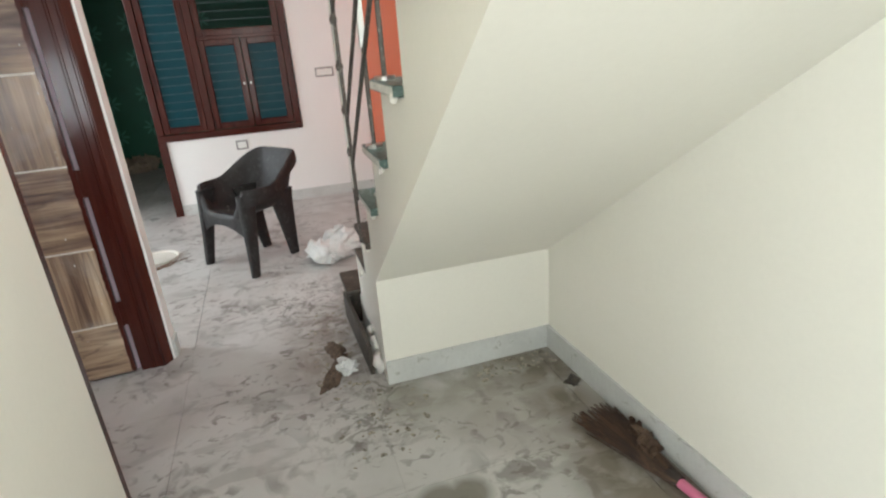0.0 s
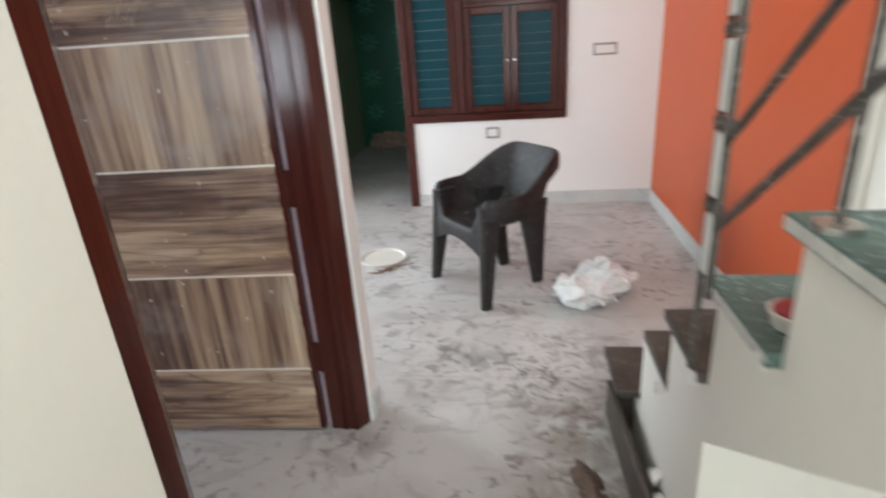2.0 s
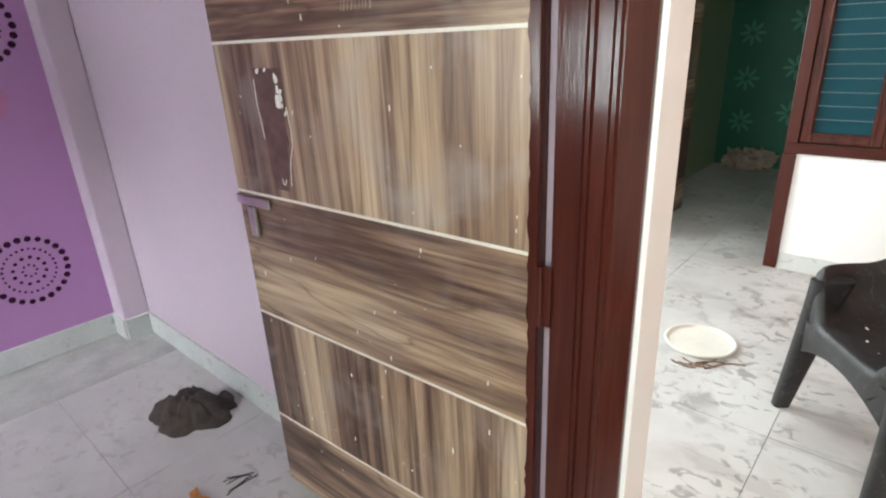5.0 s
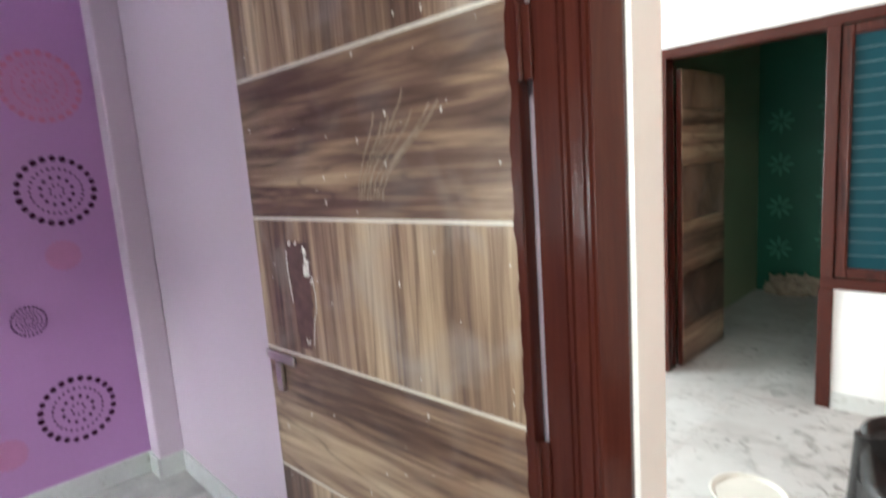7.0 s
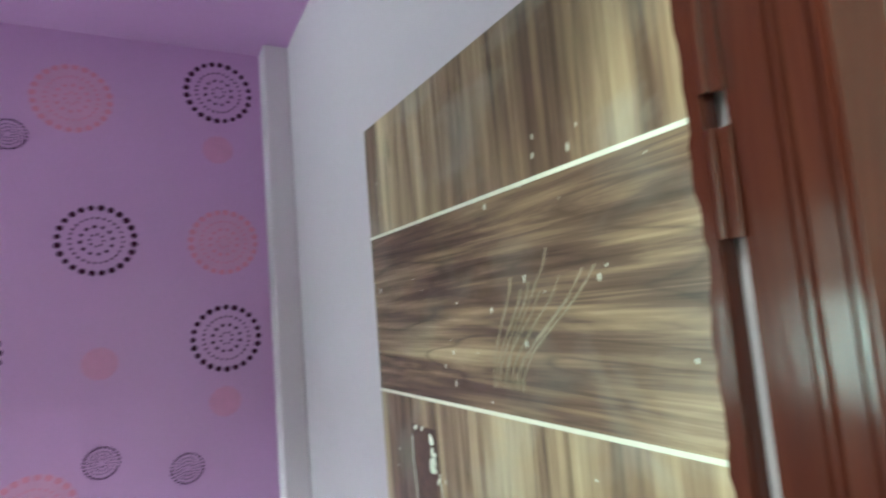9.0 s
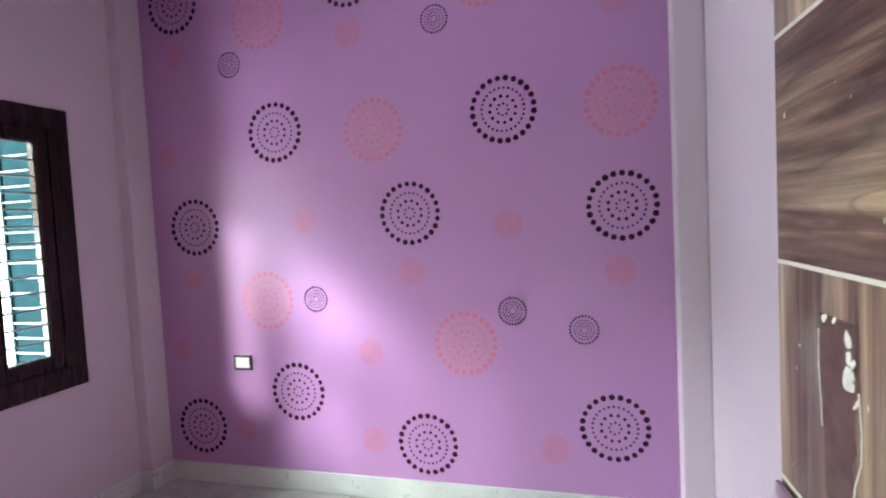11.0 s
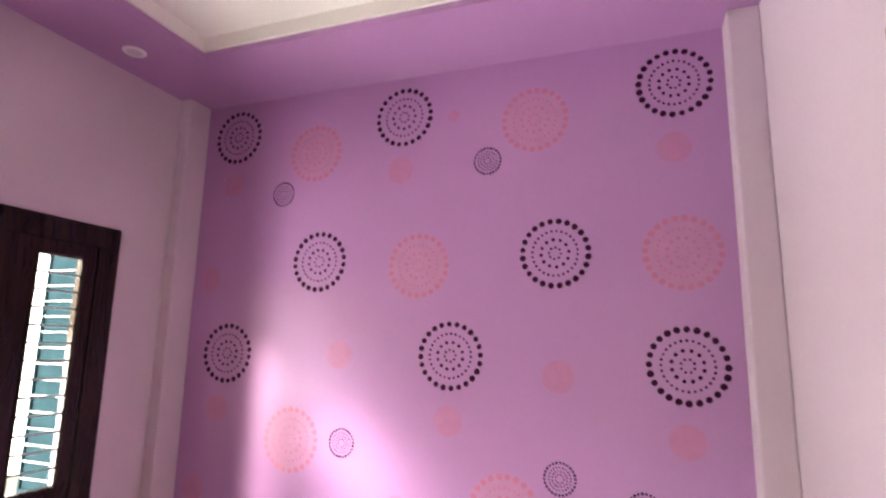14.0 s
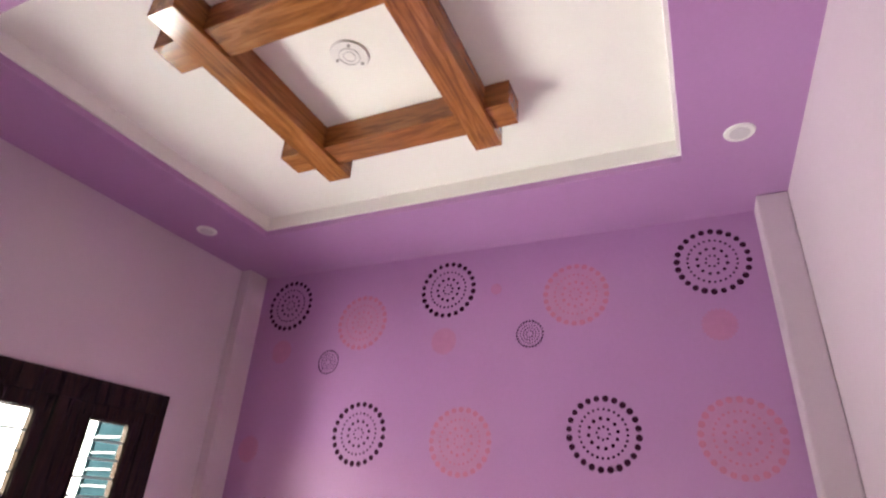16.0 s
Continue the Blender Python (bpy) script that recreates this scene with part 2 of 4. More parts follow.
    def most(p, q):
        x = n.new("ShaderNodeMath")
        x.operation = "MAXIMUM"
        l.new(p, x.inputs[0])
        l.new(q, x.inputs[1])
        return x.outputs[0]

    def ramp_of(socket, lo, hi):
        r = n.new("ShaderNodeMapRange")
        r.inputs[1].default_value, r.inputs[2].default_value = lo, hi
        l.new(socket, r.inputs[0])
        return r.outputs[0]
    # olive grime along the foot of the stairs, a brown wet run beside the wall, and a dark puddle mark
    grime = times(times(ramp_of(sep.outputs[1], 1.95, 2.36), ramp_of(sep.outputs[0], 0.30, 0.46)), ramp_of(sep.outputs[1], 2.44, 2.41))
    col = blend(times(grime, noise_mask(4.0, 0.30, 0.55)), col, (0.20, 0.185, 0.13), 0.72)
    run = near((1.12, 2.25, 0), 0.14, 0.09)
    for p, size in (((1.07, 2.02, 0), 0.12), ((1.08, 1.80, 0), 0.15), ((1.08, 1.60, 0), 0.17), ((1.16, 1.42, 0), 0.2)):
        run = most(run, near(p, size, 0.08))
    col = blend(times(run, noise_mask(5.0, 0.25, 0.50)), col, (0.125, 0.10, 0.068), 0.88)
    puddle = most(near((0.44, 1.69, 0), 0.085, 0.02), near((0.54, 1.70, 0), 0.07, 0.02))
    col = blend(times(puddle, noise_mask(9.0, 0.30, 0.42)), col, (0.16, 0.15, 0.12), 0.85)
    scuffs = most(most(near((0.27, 2.20, 0), 0.16, 0.12), near((0.36, 2.40, 0), 0.12, 0.1)), near((0.14, 3.4, 0), 0.3, 0.2))
    col = blend(times(scuffs, noise_mask(10.0, 0.50, 0.60, 10, 2.2)), col, (0.10, 0.088, 0.07), 0.62)
    foot = times(most(near((0.27, 2.72, 0), 0.2, 0.18), near((0.30, 3.05, 0), 0.2, 0.18)), noise_mask(8.0, 0.36, 0.56))
    col = blend(foot, col, (0.16, 0.125, 0.09), 0.8)
    l.new(col, b.inputs["Base Color"])
    rough = n.new("ShaderNodeMapRange")
    rough.inputs[3].default_value, rough.inputs[4].default_value = 0.25, 0.6
    l.new(noise_mask(2.5, 0.3, 0.65), rough.inputs[0])
    l.new(rough.outputs[0], b.inputs["Roughness"])
    bp = n.new("ShaderNodeBump")
    bp.inputs["Strength"].default_value, bp.inputs["Distance"].default_value = 0.06, 0.004
    l.new(smears, bp.inputs["Height"])
    l.new(bp.outputs[0], b.inputs["Normal"])
    return m


def glass_mat(name, color, rough=0.15, alpha=1.0):
    m = bpy.data.materials.new(name)
    m.use_nodes = True
    b = m.node_tree.nodes["Principled BSDF"]
    b.inputs["Base Color"].default_value = (*color, 1)
    b.inputs["Roughness"].default_value = rough
    b.inputs["Transmission Weight"].default_value = alpha
    b.inputs["Specular IOR Level"].default_value = 0.12
    return m


M = {
    "cream": mat("cream_paint", (0.80, 0.78, 0.70), 0.45, vary=0.03, scale=1.3, bump=0.03),
    "white_wall": mat("white_paint", (0.82, 0.81, 0.79), 0.5, vary=0.025, scale=1.3, bump=0.03),
    "white": mat("white_ceiling_paint", (0.83, 0.82, 0.79), 0.6, vary=0.02, scale=1.5, bump=0.02),
    "lilac": mat("lilac_paint", (0.58, 0.48, 0.555), 0.5, vary=0.03, scale=1.4, bump=0.03),
    "purple": mat("purple_paint", (0.435, 0.223, 0.462), 0.36, vary=0.04, scale=1.4, bump=0.03),
    "orange": mat("orange_paint", (0.52, 0.09, 0.022), 0.45, vary=0.05, scale=1.4, bump=0.03),
    "pink": mat("pink_paint", (0.75, 0.30, 0.32), 0.5),
    "green": mat("green_paint", (0.012, 0.12, 0.072), 0.45, vary=0.08),
    "pale_green": mat("pale_green_paint", (0.25, 0.30, 0.18), 0.5),
    "mint": mat("mint_stencil_paint", (0.06, 0.26, 0.18), 0.5),
    "frame": wood("dark_red_stained_wood", (30, 30, 1.6), (0.046, 0.011, 0.008), (0.056, 0.0135, 0.0095), (0.068, 0.0175, 0.012), rough=0.15, spec=0.28),
    "frame_x": wood("dark_red_stained_rail", (1.6, 30, 30), (0.046, 0.011, 0.008), (0.056, 0.0135, 0.0095), (0.068, 0.0175, 0.012), rough=0.16, spec=0.25),
    "shutter": wood("brown_varnished_shutter", (24, 24, 2.0), (0.032, 0.008, 0.006), (0.058, 0.014, 0.010), (0.085, 0.024, 0.017), rough=0.16, spec=0.25),
    "window_wood": wood("near_black_window_wood", (24, 24, 2.0), (0.007, 0.0035, 0.003), (0.012, 0.006, 0.005), (0.024, 0.011, 0.008), rough=0.25, spec=0.22),
    "grain_across": laminate("walnut_laminate_across", False),
    "grain_up": laminate("walnut_laminate_upright", True),
    "bald_patch": mat("dark_red_brown_bald_patch", (0.10, 0.05, 0.042), 0.45, vary=0.4, scale=25),
    "worn_edge": mat("worn_pale_marble_edge", (0.60, 0.60, 0.56), 0.7, vary=0.15, scale=20, second=(0.16, 0.22, 0.20), second_cover=0.6),
    "bar_light": mat("pale_louvre_edge", (0.085, 0.13, 0.14), 0.35, vary=0.2, scale=30),
    "sacking": mat("pale_brown_sacking", (0.42, 0.34, 0.26), 0.9, vary=0.3, scale=12),
    "twig": mat("pale_brown_twig", (0.20, 0.13, 0.09), 0.8, vary=0.4, scale=30),
    "crumb": mat("plaster_crumbs", (0.36, 0.33, 0.27), 0.9, vary=0.5, scale=20, second=(0.07, 0.055, 0.04), second_cover=0.52),
    "teak": wood("teak_ceiling_beam", (2.0, 22, 22), (0.17, 0.055, 0.016), (0.29, 0.105, 0.028), (0.40, 0.165, 0.05), rough=0.16),
    "teak_y": wood("teak_ceiling_crossbeam", (22, 2.0, 22), (0.17, 0.055, 0.016), (0.29, 0.105, 0.028), (0.40, 0.165, 0.05), rough=0.22),
    "chalk": mat("dusty_swipe", (0.31, 0.255, 0.195), 0.8, vary=0.3, scale=40),
    "inlay": mat("white_inlay", (0.72, 0.68, 0.6), 0.5, vary=0.1, scale=20),
    "tile": floor_tile_mat("dusty_floor_tile"),
    "grout": mat("grey_grout", (0.40, 0.39, 0.37), 0.9, vary=0.2, scale=8),
    "skirt": mat("grey_skirting_tile", (0.56, 0.57, 0.55), 0.35, vary=0.1, scale=6, second=(0.34, 0.34, 0.30), second_cover=0.62),
    "stone": mat("green_black_marble", (0.075, 0.12, 0.105), 0.45, vary=0.4, scale=14, second=(0.24, 0.31, 0.29), second_cover=0.56, spec=0.35),
    "dark_stone": mat("dirty_dark_stone", (0.055, 0.045, 0.035), 0.6, vary=0.5, scale=10, second=(0.16, 0.13, 0.10), second_cover=0.6),
    "mortar": mat("white_mortar", (0.72, 0.70, 0.65), 0.9, vary=0.12, scale=30, bump=0.5),
    "iron": mat("painted_iron", (0.085, 0.075, 0.065), 0.5, 0.3, vary=0.4, scale=20, second=(0.34, 0.31, 0.27), second_cover=0.58),
    "bar": mat("dull_window_bar", (0.14, 0.16, 0.17), 0.45, 0.3, vary=0.2, scale=20),
    "white_tape": mat("white_wrapping", (0.74, 0.75, 0.70), 0.5, vary=0.1, scale=15),
    "plastic_black": mat("scuffed_black_plastic", (0.022, 0.020, 0.020), 0.5, vary=0.4, scale=9, second=(0.055, 0.053, 0.052), second_cover=0.58, spec=0.35, bump=0.04),
    "sack": mat("white_woven_sack", (0.76, 0.77, 0.76), 0.55, vary=0.1, scale=12, second=(0.30, 0.32, 0.31), second_cover=0.62),
    "red": mat("dried_red_paint", (0.30, 0.012, 0.022), 0.4, vary=0.15, scale=30),
    "tub": mat("cream_plastic", (0.64, 0.615, 0.55), 0.4, vary=0.06, scale=10),
    "brown_scrap": mat("brown_scrap", (0.09, 0.055, 0.035), 0.8, vary=0.5, scale=30),
    "straw": wood("brown_broom_straw", (30, 4, 30), (0.025, 0.013, 0.009), (0.06, 0.032, 0.02), (0.12, 0.068, 0.04), rough=0.7),
    "pink_plastic": mat("pink_plastic", (0.55, 0.16, 0.26), 0.4, vary=0.1),
    "soiled": mat("soiled_brown_scrap", (0.15, 0.105, 0.075), 0.9, vary=0.4, scale=25, bump=0.4, second=(0.05, 0.035, 0.028), second_cover=0.5),
    "rag": mat("dark_brown_rag", (0.05, 0.038, 0.032), 0.9, vary=0.4, scale=20, bump=0.4),
    "dot": mat("dark_plum_stencil", (0.042, 0.007, 0.03), 0.7, vary=0.2, scale=30, spec=0.1),
    "dot_pink": mat("salmon_stencil", (0.505, 0.165, 0.285), 0.5, vary=0.08, scale=20),
    "dot_pale": mat("faded_salmon_stencil", (0.478, 0.198, 0.37), 0.5, vary=0.06, scale=20),
    "halo": mat("salmon_wash", (0.475, 0.222, 0.405), 0.5, vary=0.06, scale=12),
    "dot_grey": mat("faded_plum_stencil", (0.045, 0.01, 0.048), 0.7, vary=0.1, scale=30, spec=0.1),
    "switch": mat("white_switch", (0.78, 0.78, 0.75), 0.35, vary=0.02),
    "switch_dark": mat("dark_switch_frame", (0.03, 0.02, 0.03), 0.35, vary=0.1),
    "switch_grey": mat("grey_switch_frame", (0.28, 0.27, 0.26), 0.4, vary=0.1),
    "steel": mat("steel", (0.5, 0.48, 0.45), 0.3, 1.0, vary=0.15, scale=20),
    "glass": glass_mat("teal_glass", (0.006, 0.045, 0.06), 0.3, 0.0),
    "teal_paint": mat("pale_teal_paint", (0.010, 0.022, 0.027), 0.7, vary=0.2, scale=8, spec=0.0),
    "light_trim": mat("white_lamp_trim", (0.8, 0.79, 0.78), 0.3, vary=0.02),
    "lens": mat("milky_lamp_lens", (0.62, 0.60, 0.62), 0.35, vary=0.02),
    "orange_peel": mat("orange_peel", (0.6, 0.28, 0.10), 0.6, vary=0.2, scale=30),
    "red_wrap": mat("red_wrapper", (0.45, 0.04, 0.08), 0.4, vary=0.2, scale=30),
    "ground": mat("bare_ground", (0.22, 0.20, 0.17), 0.9, vary=0.2),
}


# ---- builders ----
def thing(name, label, category, m=None, group="", kind=""):
    ob = new(name)
    ob.empty_display_size = 0.1
    if m:
        ob.matrix_world = m
    return tagged(ob, label, category, group, kind)


def mesh_ob(name, bm, materials, smooth=False):
    me = bpy.data.meshes.new(name)
    bm.normal_update()
    bm.to_mesh(me)
    bm.free()
    for m in materials if isinstance(materials, (list, tuple)) else [materials]:
        me.materials.append(m)
    if smooth:
        me.polygons.foreach_set("use_smooth", [True] * len(me.polygons))
        me.set_sharp_from_angle(angle=radians(40))
    return new(name, me)


def part(name, bm, material, parent, label="", smooth=False):
    ob = mesh_ob(name, bm, material, smooth)
    ob.parent = parent
    if label:
        ob["label"] = label
    return ob


def single(name, bm, material, label, category, smooth=False, kind="", group=""):
    return tagged(mesh_ob(name, bm, material, smooth), label, category, group, kind)


def add_box(bm, lo, hi, bevel=0.0, mats=None, segments=2):
    """A box from corner to corner; mats: material indices for -x +x -y +y -z +z."""
    made = bmesh.ops.create_cube(bm, size=1.0)["verts"]
    for v in made:
        v.co = Vector([lo[k] if v.co[k] < 0 else hi[k] for k in range(3)])
    if mats:
        faces = {f for v in made for f in v.link_faces}
        for f in faces:
            f.normal_update()
            k = max(range(3), key=lambda q: abs(f.normal[q]))
            f.material_index = mats[2 * k + (f.normal[k] > 0)]
    if bevel:
        edges = list({e for v in made for e in v.link_edges})
        bmesh.ops.bevel(bm, geom=edges, offset=bevel, segments=segments, affect="EDGES", profile=0.5)
    return bm


def box(lo, hi, bevel=0.0, mats=None):
    return add_box(bmesh.new(), lo, hi, bevel, mats)


def add_rod(bm, a, b, r, sides=10, r2=None):
    a, b = Vector(a), Vector(b)
    m = Matrix.Translation((a + b) / 2) @ (b - a).to_track_quat("Z", "Y").to_matrix().to_4x4()
    bmesh.ops.create_cone(bm, cap_ends=True, segments=sides, radius1=r, radius2=r if r2 is None else r2, depth=(b - a).length, matrix=m)
    return bm


def rod(a, b, r, sides=10, r2=None):
    return add_rod(bmesh.new(), a, b, r, sides, r2)


def add_bar(bm, a, b, w, h, bevel=0.002):
    """A flat bar from a to b; w across, h upright."""
    a, b = Vector(a), Vector(b)
    q = (b - a).to_track_quat("X", "Z").to_matrix().to_4x4()
    made = bmesh.ops.create_cube(bm, size=1.0, matrix=Matrix.Translation((a + b) / 2) @ q @ Matrix.Diagonal(((b - a).length, w, h, 1)))["verts"]
    if bevel:
        bmesh.ops.bevel(bm, geom=list({e for v in made for e in v.link_edges}), offset=bevel, segments=1, affect="EDGES")
    return bm


def prism(profile, axis, lo, hi):
    """A profile of (u, v) points drawn along an axis: x uses (y, z), y uses (x, z), z uses (x, y)."""
    bm = bmesh.new()

    def at(w, u, v):
        return {"x": (w, u, v), "y": (u, w, v), "z": (u, v, w)}[axis]
    a = [bm.verts.new(at(lo, *p)) for p in profile]
    b = [bm.verts.new(at(hi, *p)) for p in profile]
    k = len(profile)
    bm.faces.new(a)
    bm.faces.new(b[::-1])
    for i in range(k):
        bm.faces.new((a[i], b[i], b[(i + 1) % k], a[(i + 1) % k]))
    bmesh.ops.recalc_face_normals(bm, faces=bm.faces)
    return bm


def crumple(bm, amount, scale, seed=0.0):
    for v in bm.verts:
        p = v.co * scale + Vector((seed, seed * 1.7, seed * 0.3))
        v.co += amount * Vector((noise.noise(p), noise.noise(p + Vector((31, 0, 0))), noise.noise(p + Vector((0, 47, 0)))))
    return bm


# ---- structure: plan in metres ----
HALL_W, ROOM_E = -0.535, -0.69          # the two faces of the wall with the bedroom door
DOOR_A, DOOR_B, DOOR_TOP = 2.005, 3.07, 2.12
ROOM_N, ROOM_S, ROOM_W = 3.11, 0.03, -3.265
STAIR_E, ORANGE_E, FAR_N = 1.215, 1.09, 5.82
SOFFIT, TRAY, CEIL = 3.01, 3.115, 3.125
WALL = "painted plaster wall"


def wall(name, boxes, mats, label):
    bm = bmesh.new()
    for lo, hi, idx in boxes:
        add_box(bm, lo, hi, 0, idx)
    return single(name, bm, mats, label, "wall", kind="structure")


def structure():
    cl = [M["cream"], M["lilac"], M["white_wall"]]
    side = (1, 0, 0, 0, 0, 0)
    wall("wall_bedroom_door", [
        ((ROOM_E, -0.12, -0.02), (HALL_W, DOOR_A, 3.2), side),
        ((ROOM_E, DOOR_A, DOOR_TOP), (HALL_W, DOOR_B, 3.2), side),
        ((ROOM_E, DOOR_B, -0.02), (HALL_W, 3.17, 3.2), (1, 2, 2, 2, 0, 0)),
    ], cl, "cream plaster wall with the bedroom doorway")
    wall("wall_bedroom_north", [((-3.4, ROOM_N, -0.02), (ROOM_E, 3.17, 3.2), (1, 1, 1, 2, 1, 1))], cl, "lilac painted bedroom wall")
    feature = wall("wall_feature", [((-3.4, -0.12, -0.02), (ROOM_W, ROOM_N, 3.2), (0,) * 6)], [M["purple"]], "purple feature wall with stencilled dot medallions")
    W0, W1, Z0, Z1 = -2.805, -0.968, 0.73, 2.146
    wall("wall_bedroom_south", [
        ((ROOM_W, -0.12, -0.02), (W0, ROOM_S, 3.2), (0,) * 6),
        ((W1, -0.12, -0.02), (ROOM_E, ROOM_S, 3.2), (0,) * 6),
        ((W0, -0.12, -0.02), (W1, ROOM_S, Z0), (0,) * 6),
        ((W0, -0.12, Z1), (W1, ROOM_S, 3.2), (0,) * 6),
    ], [M["lilac"]], "lilac painted wall round the bedroom window")
    for name, y0, y1, x1 in (("pilaster_1", 2.985, ROOM_N, -3.12), ("pilaster_2", ROOM_S, 0.11, -3.10)):
        single(name, box((ROOM_W, y0, 0), (x1, y1, SOFFIT), 0.008), M["lilac"], "slim lilac plaster pilaster in the corner", "pilaster", kind="structure")
    single("wall_stair_east", prism([(1.170, 3.32), (1.60, 3.32), (1.60, -0.55), (1.345, -0.55)], "z", -0.02, 3.2), M["cream"], "cream plaster wall beside the stairs", "wall", kind="structure")
    single("baseboard_stairs", prism([(1.211, 2.42), (1.345, -0.55), (1.333, -0.55), (1.199, 2.42)], "z", 0, 0.115), M["skirt"], "grey marbled tile skirting along the wall foot", "skirting", kind="structure")
    wall("wall_orange", [((ORANGE_E, 3.32, -0.02), (1.35, FAR_N, 3.2), (0, 0, 1, 0, 0, 0))], [M["orange"], M["cream"]], "bright orange painted wall")
    wall("wall_far_north", [
        ((-3.3, FAR_N, -0.02), (-1.76, 5.95, 3.2), (0,) * 6),
        ((-1.76, FAR_N, 2.13), (0.42, 5.95, 3.2), (0,) * 6),
        ((-0.785, FAR_N, -0.02), (0.42, 5.95, 0.69), (0,) * 6),
        ((0.42, FAR_N, -0.02), (1.35, 5.95, 3.2), (0,) * 6),
    ], [M["white_wall"]], "white plaster wall with a combined door and window")
    wall("wall_hall_west", [
        ((-3.3, 3.17, -0.02), (-3.15, 3.7, 3.2), (0,) * 6), ((-3.3, 5.3, -0.02), (-3.15, FAR_N, 3.2), (0,) * 6),
        ((-3.3, 3.7, -0.02), (-3.15, 5.3, 0.6), (0,) * 6), ((-3.3, 3.7, 2.4), (-3.15, 5.3, 3.2), (0,) * 6),
    ], [M["white_wall"]], "white plaster wall with a window opening")
    wall("wall_entrance", [
        ((HALL_W, -0.12, -0.02), (-0.5, 0.01, 3.2), (0,) * 6), ((0.55, -0.12, -0.02), (1.5, 0.01, 3.2), (0,) * 6),
        ((-0.5, -0.12, 2.25), (0.55, 0.01, 3.2), (0,) * 6),
    ], [M["cream"]], "cream plaster wall with the entrance opening")
    # unseen wall and slab, added only to block light at the entrance
    wall("wall_sun_screen", [((0.7, -1.3, -0.15), (0.8, -0.12, 2.6), (0,) * 6)], [M["cream"]], "unseen cream wall added to keep sun out of the entrance")
    single("light_screen_slab", box((-0.69, -0.7, 2.6), (0.8, -0.12, 2.7)), M["white"], "unseen white slab added to keep outside light out of the entrance", "roof", kind="structure")
    wall("wall_far_room", [
        ((-2.1, 5.95, -0.02), (-1.95, 8.5, 3.2), (0,) * 6),
        # unseen east wall, dark green to cut bounced light in the room
        ((1.0, 5.95, -0.02), (1.35, 8.5, 3.2), (1,) * 6),
        ((-2.1, 8.5, -0.02), (1.35, 8.65, 3.2), (1,) * 6),
    ], [M["pale_green"], M["green"]], "pale and dark green walls of a far room")
    # ceilings
    slab = box((-3.3, -0.12, CEIL), (0.42, 5.95, CEIL + 0.12))
    add_box(slab, (0.42, 1.7, CEIL), (1.6, 5.95, CEIL + 0.12))
    add_box(slab, (0.42, -0.12, CEIL), (1.6, -0.05, CEIL + 0.12))
    add_box(slab, (STAIR_E, -0.05, CEIL), (1.6, 1.7, CEIL + 0.12))
    single("ceiling_hall", slab, M["white"], "white plaster ceiling over the hall, open above the stairs", "ceiling", kind="structure")
    # unseen ceiling, coloured dark so the far room stays dim
    single("ceiling_far_room", box((-2.1, 5.95, CEIL), (1.35, 8.65, CEIL + 0.12)), M["green"], "unseen ceiling of the far room, dark green to absorb light", "ceiling", kind="structure")
    single("cornice", box((-3.15, 5.74, 3.05), (ORANGE_E, FAR_N, CEIL), 0.004), M["pink"], "pink painted band along the ceiling", "cornice", kind="structure")
    bm = bmesh.new()
    TX0, TX1, TY0, TY1 = -2.746, -1.20, 0.53, 2.70
    for lo, hi in (((ROOM_W, ROOM_S, SOFFIT), (TX0, ROOM_N, CEIL)), ((TX1, ROOM_S, SOFFIT), (ROOM_E, ROOM_N, CEIL)),
                   ((TX0, ROOM_S, SOFFIT), (TX1, TY0, CEIL)), ((TX0, TY1, SOFFIT), (TX1, ROOM_N, CEIL))):
        add_box(bm, lo, hi)
    single("ceiling_band", bm, M["purple"], "purple dropped ceiling band round a white tray", "ceiling", kind="structure")
    bm = box((TX0, TY0, TRAY), (TX1, TY1, CEIL - 0.002))
    for lo, hi in (((TX0, TY0, 3.042), (TX0 + 0.014, TY1, TRAY)), ((TX0 + 0.014, TY0, 3.042), (TX1, TY0 + 0.014, TRAY)), ((TX0 + 0.014, TY1 - 0.014, 3.042), (TX1, TY1, TRAY))):
        add_box(bm, lo, hi)
    single("ceiling_tray", bm, M["white"], "white recessed ceiling tray", "ceiling", kind="structure")
    return feature


def skirting(name, lo, hi):
    single(name, box(lo, hi, 0.002), M["skirt"], "grey marbled tile skirting along the wall foot", "skirting", kind="structure")


feature = structure()
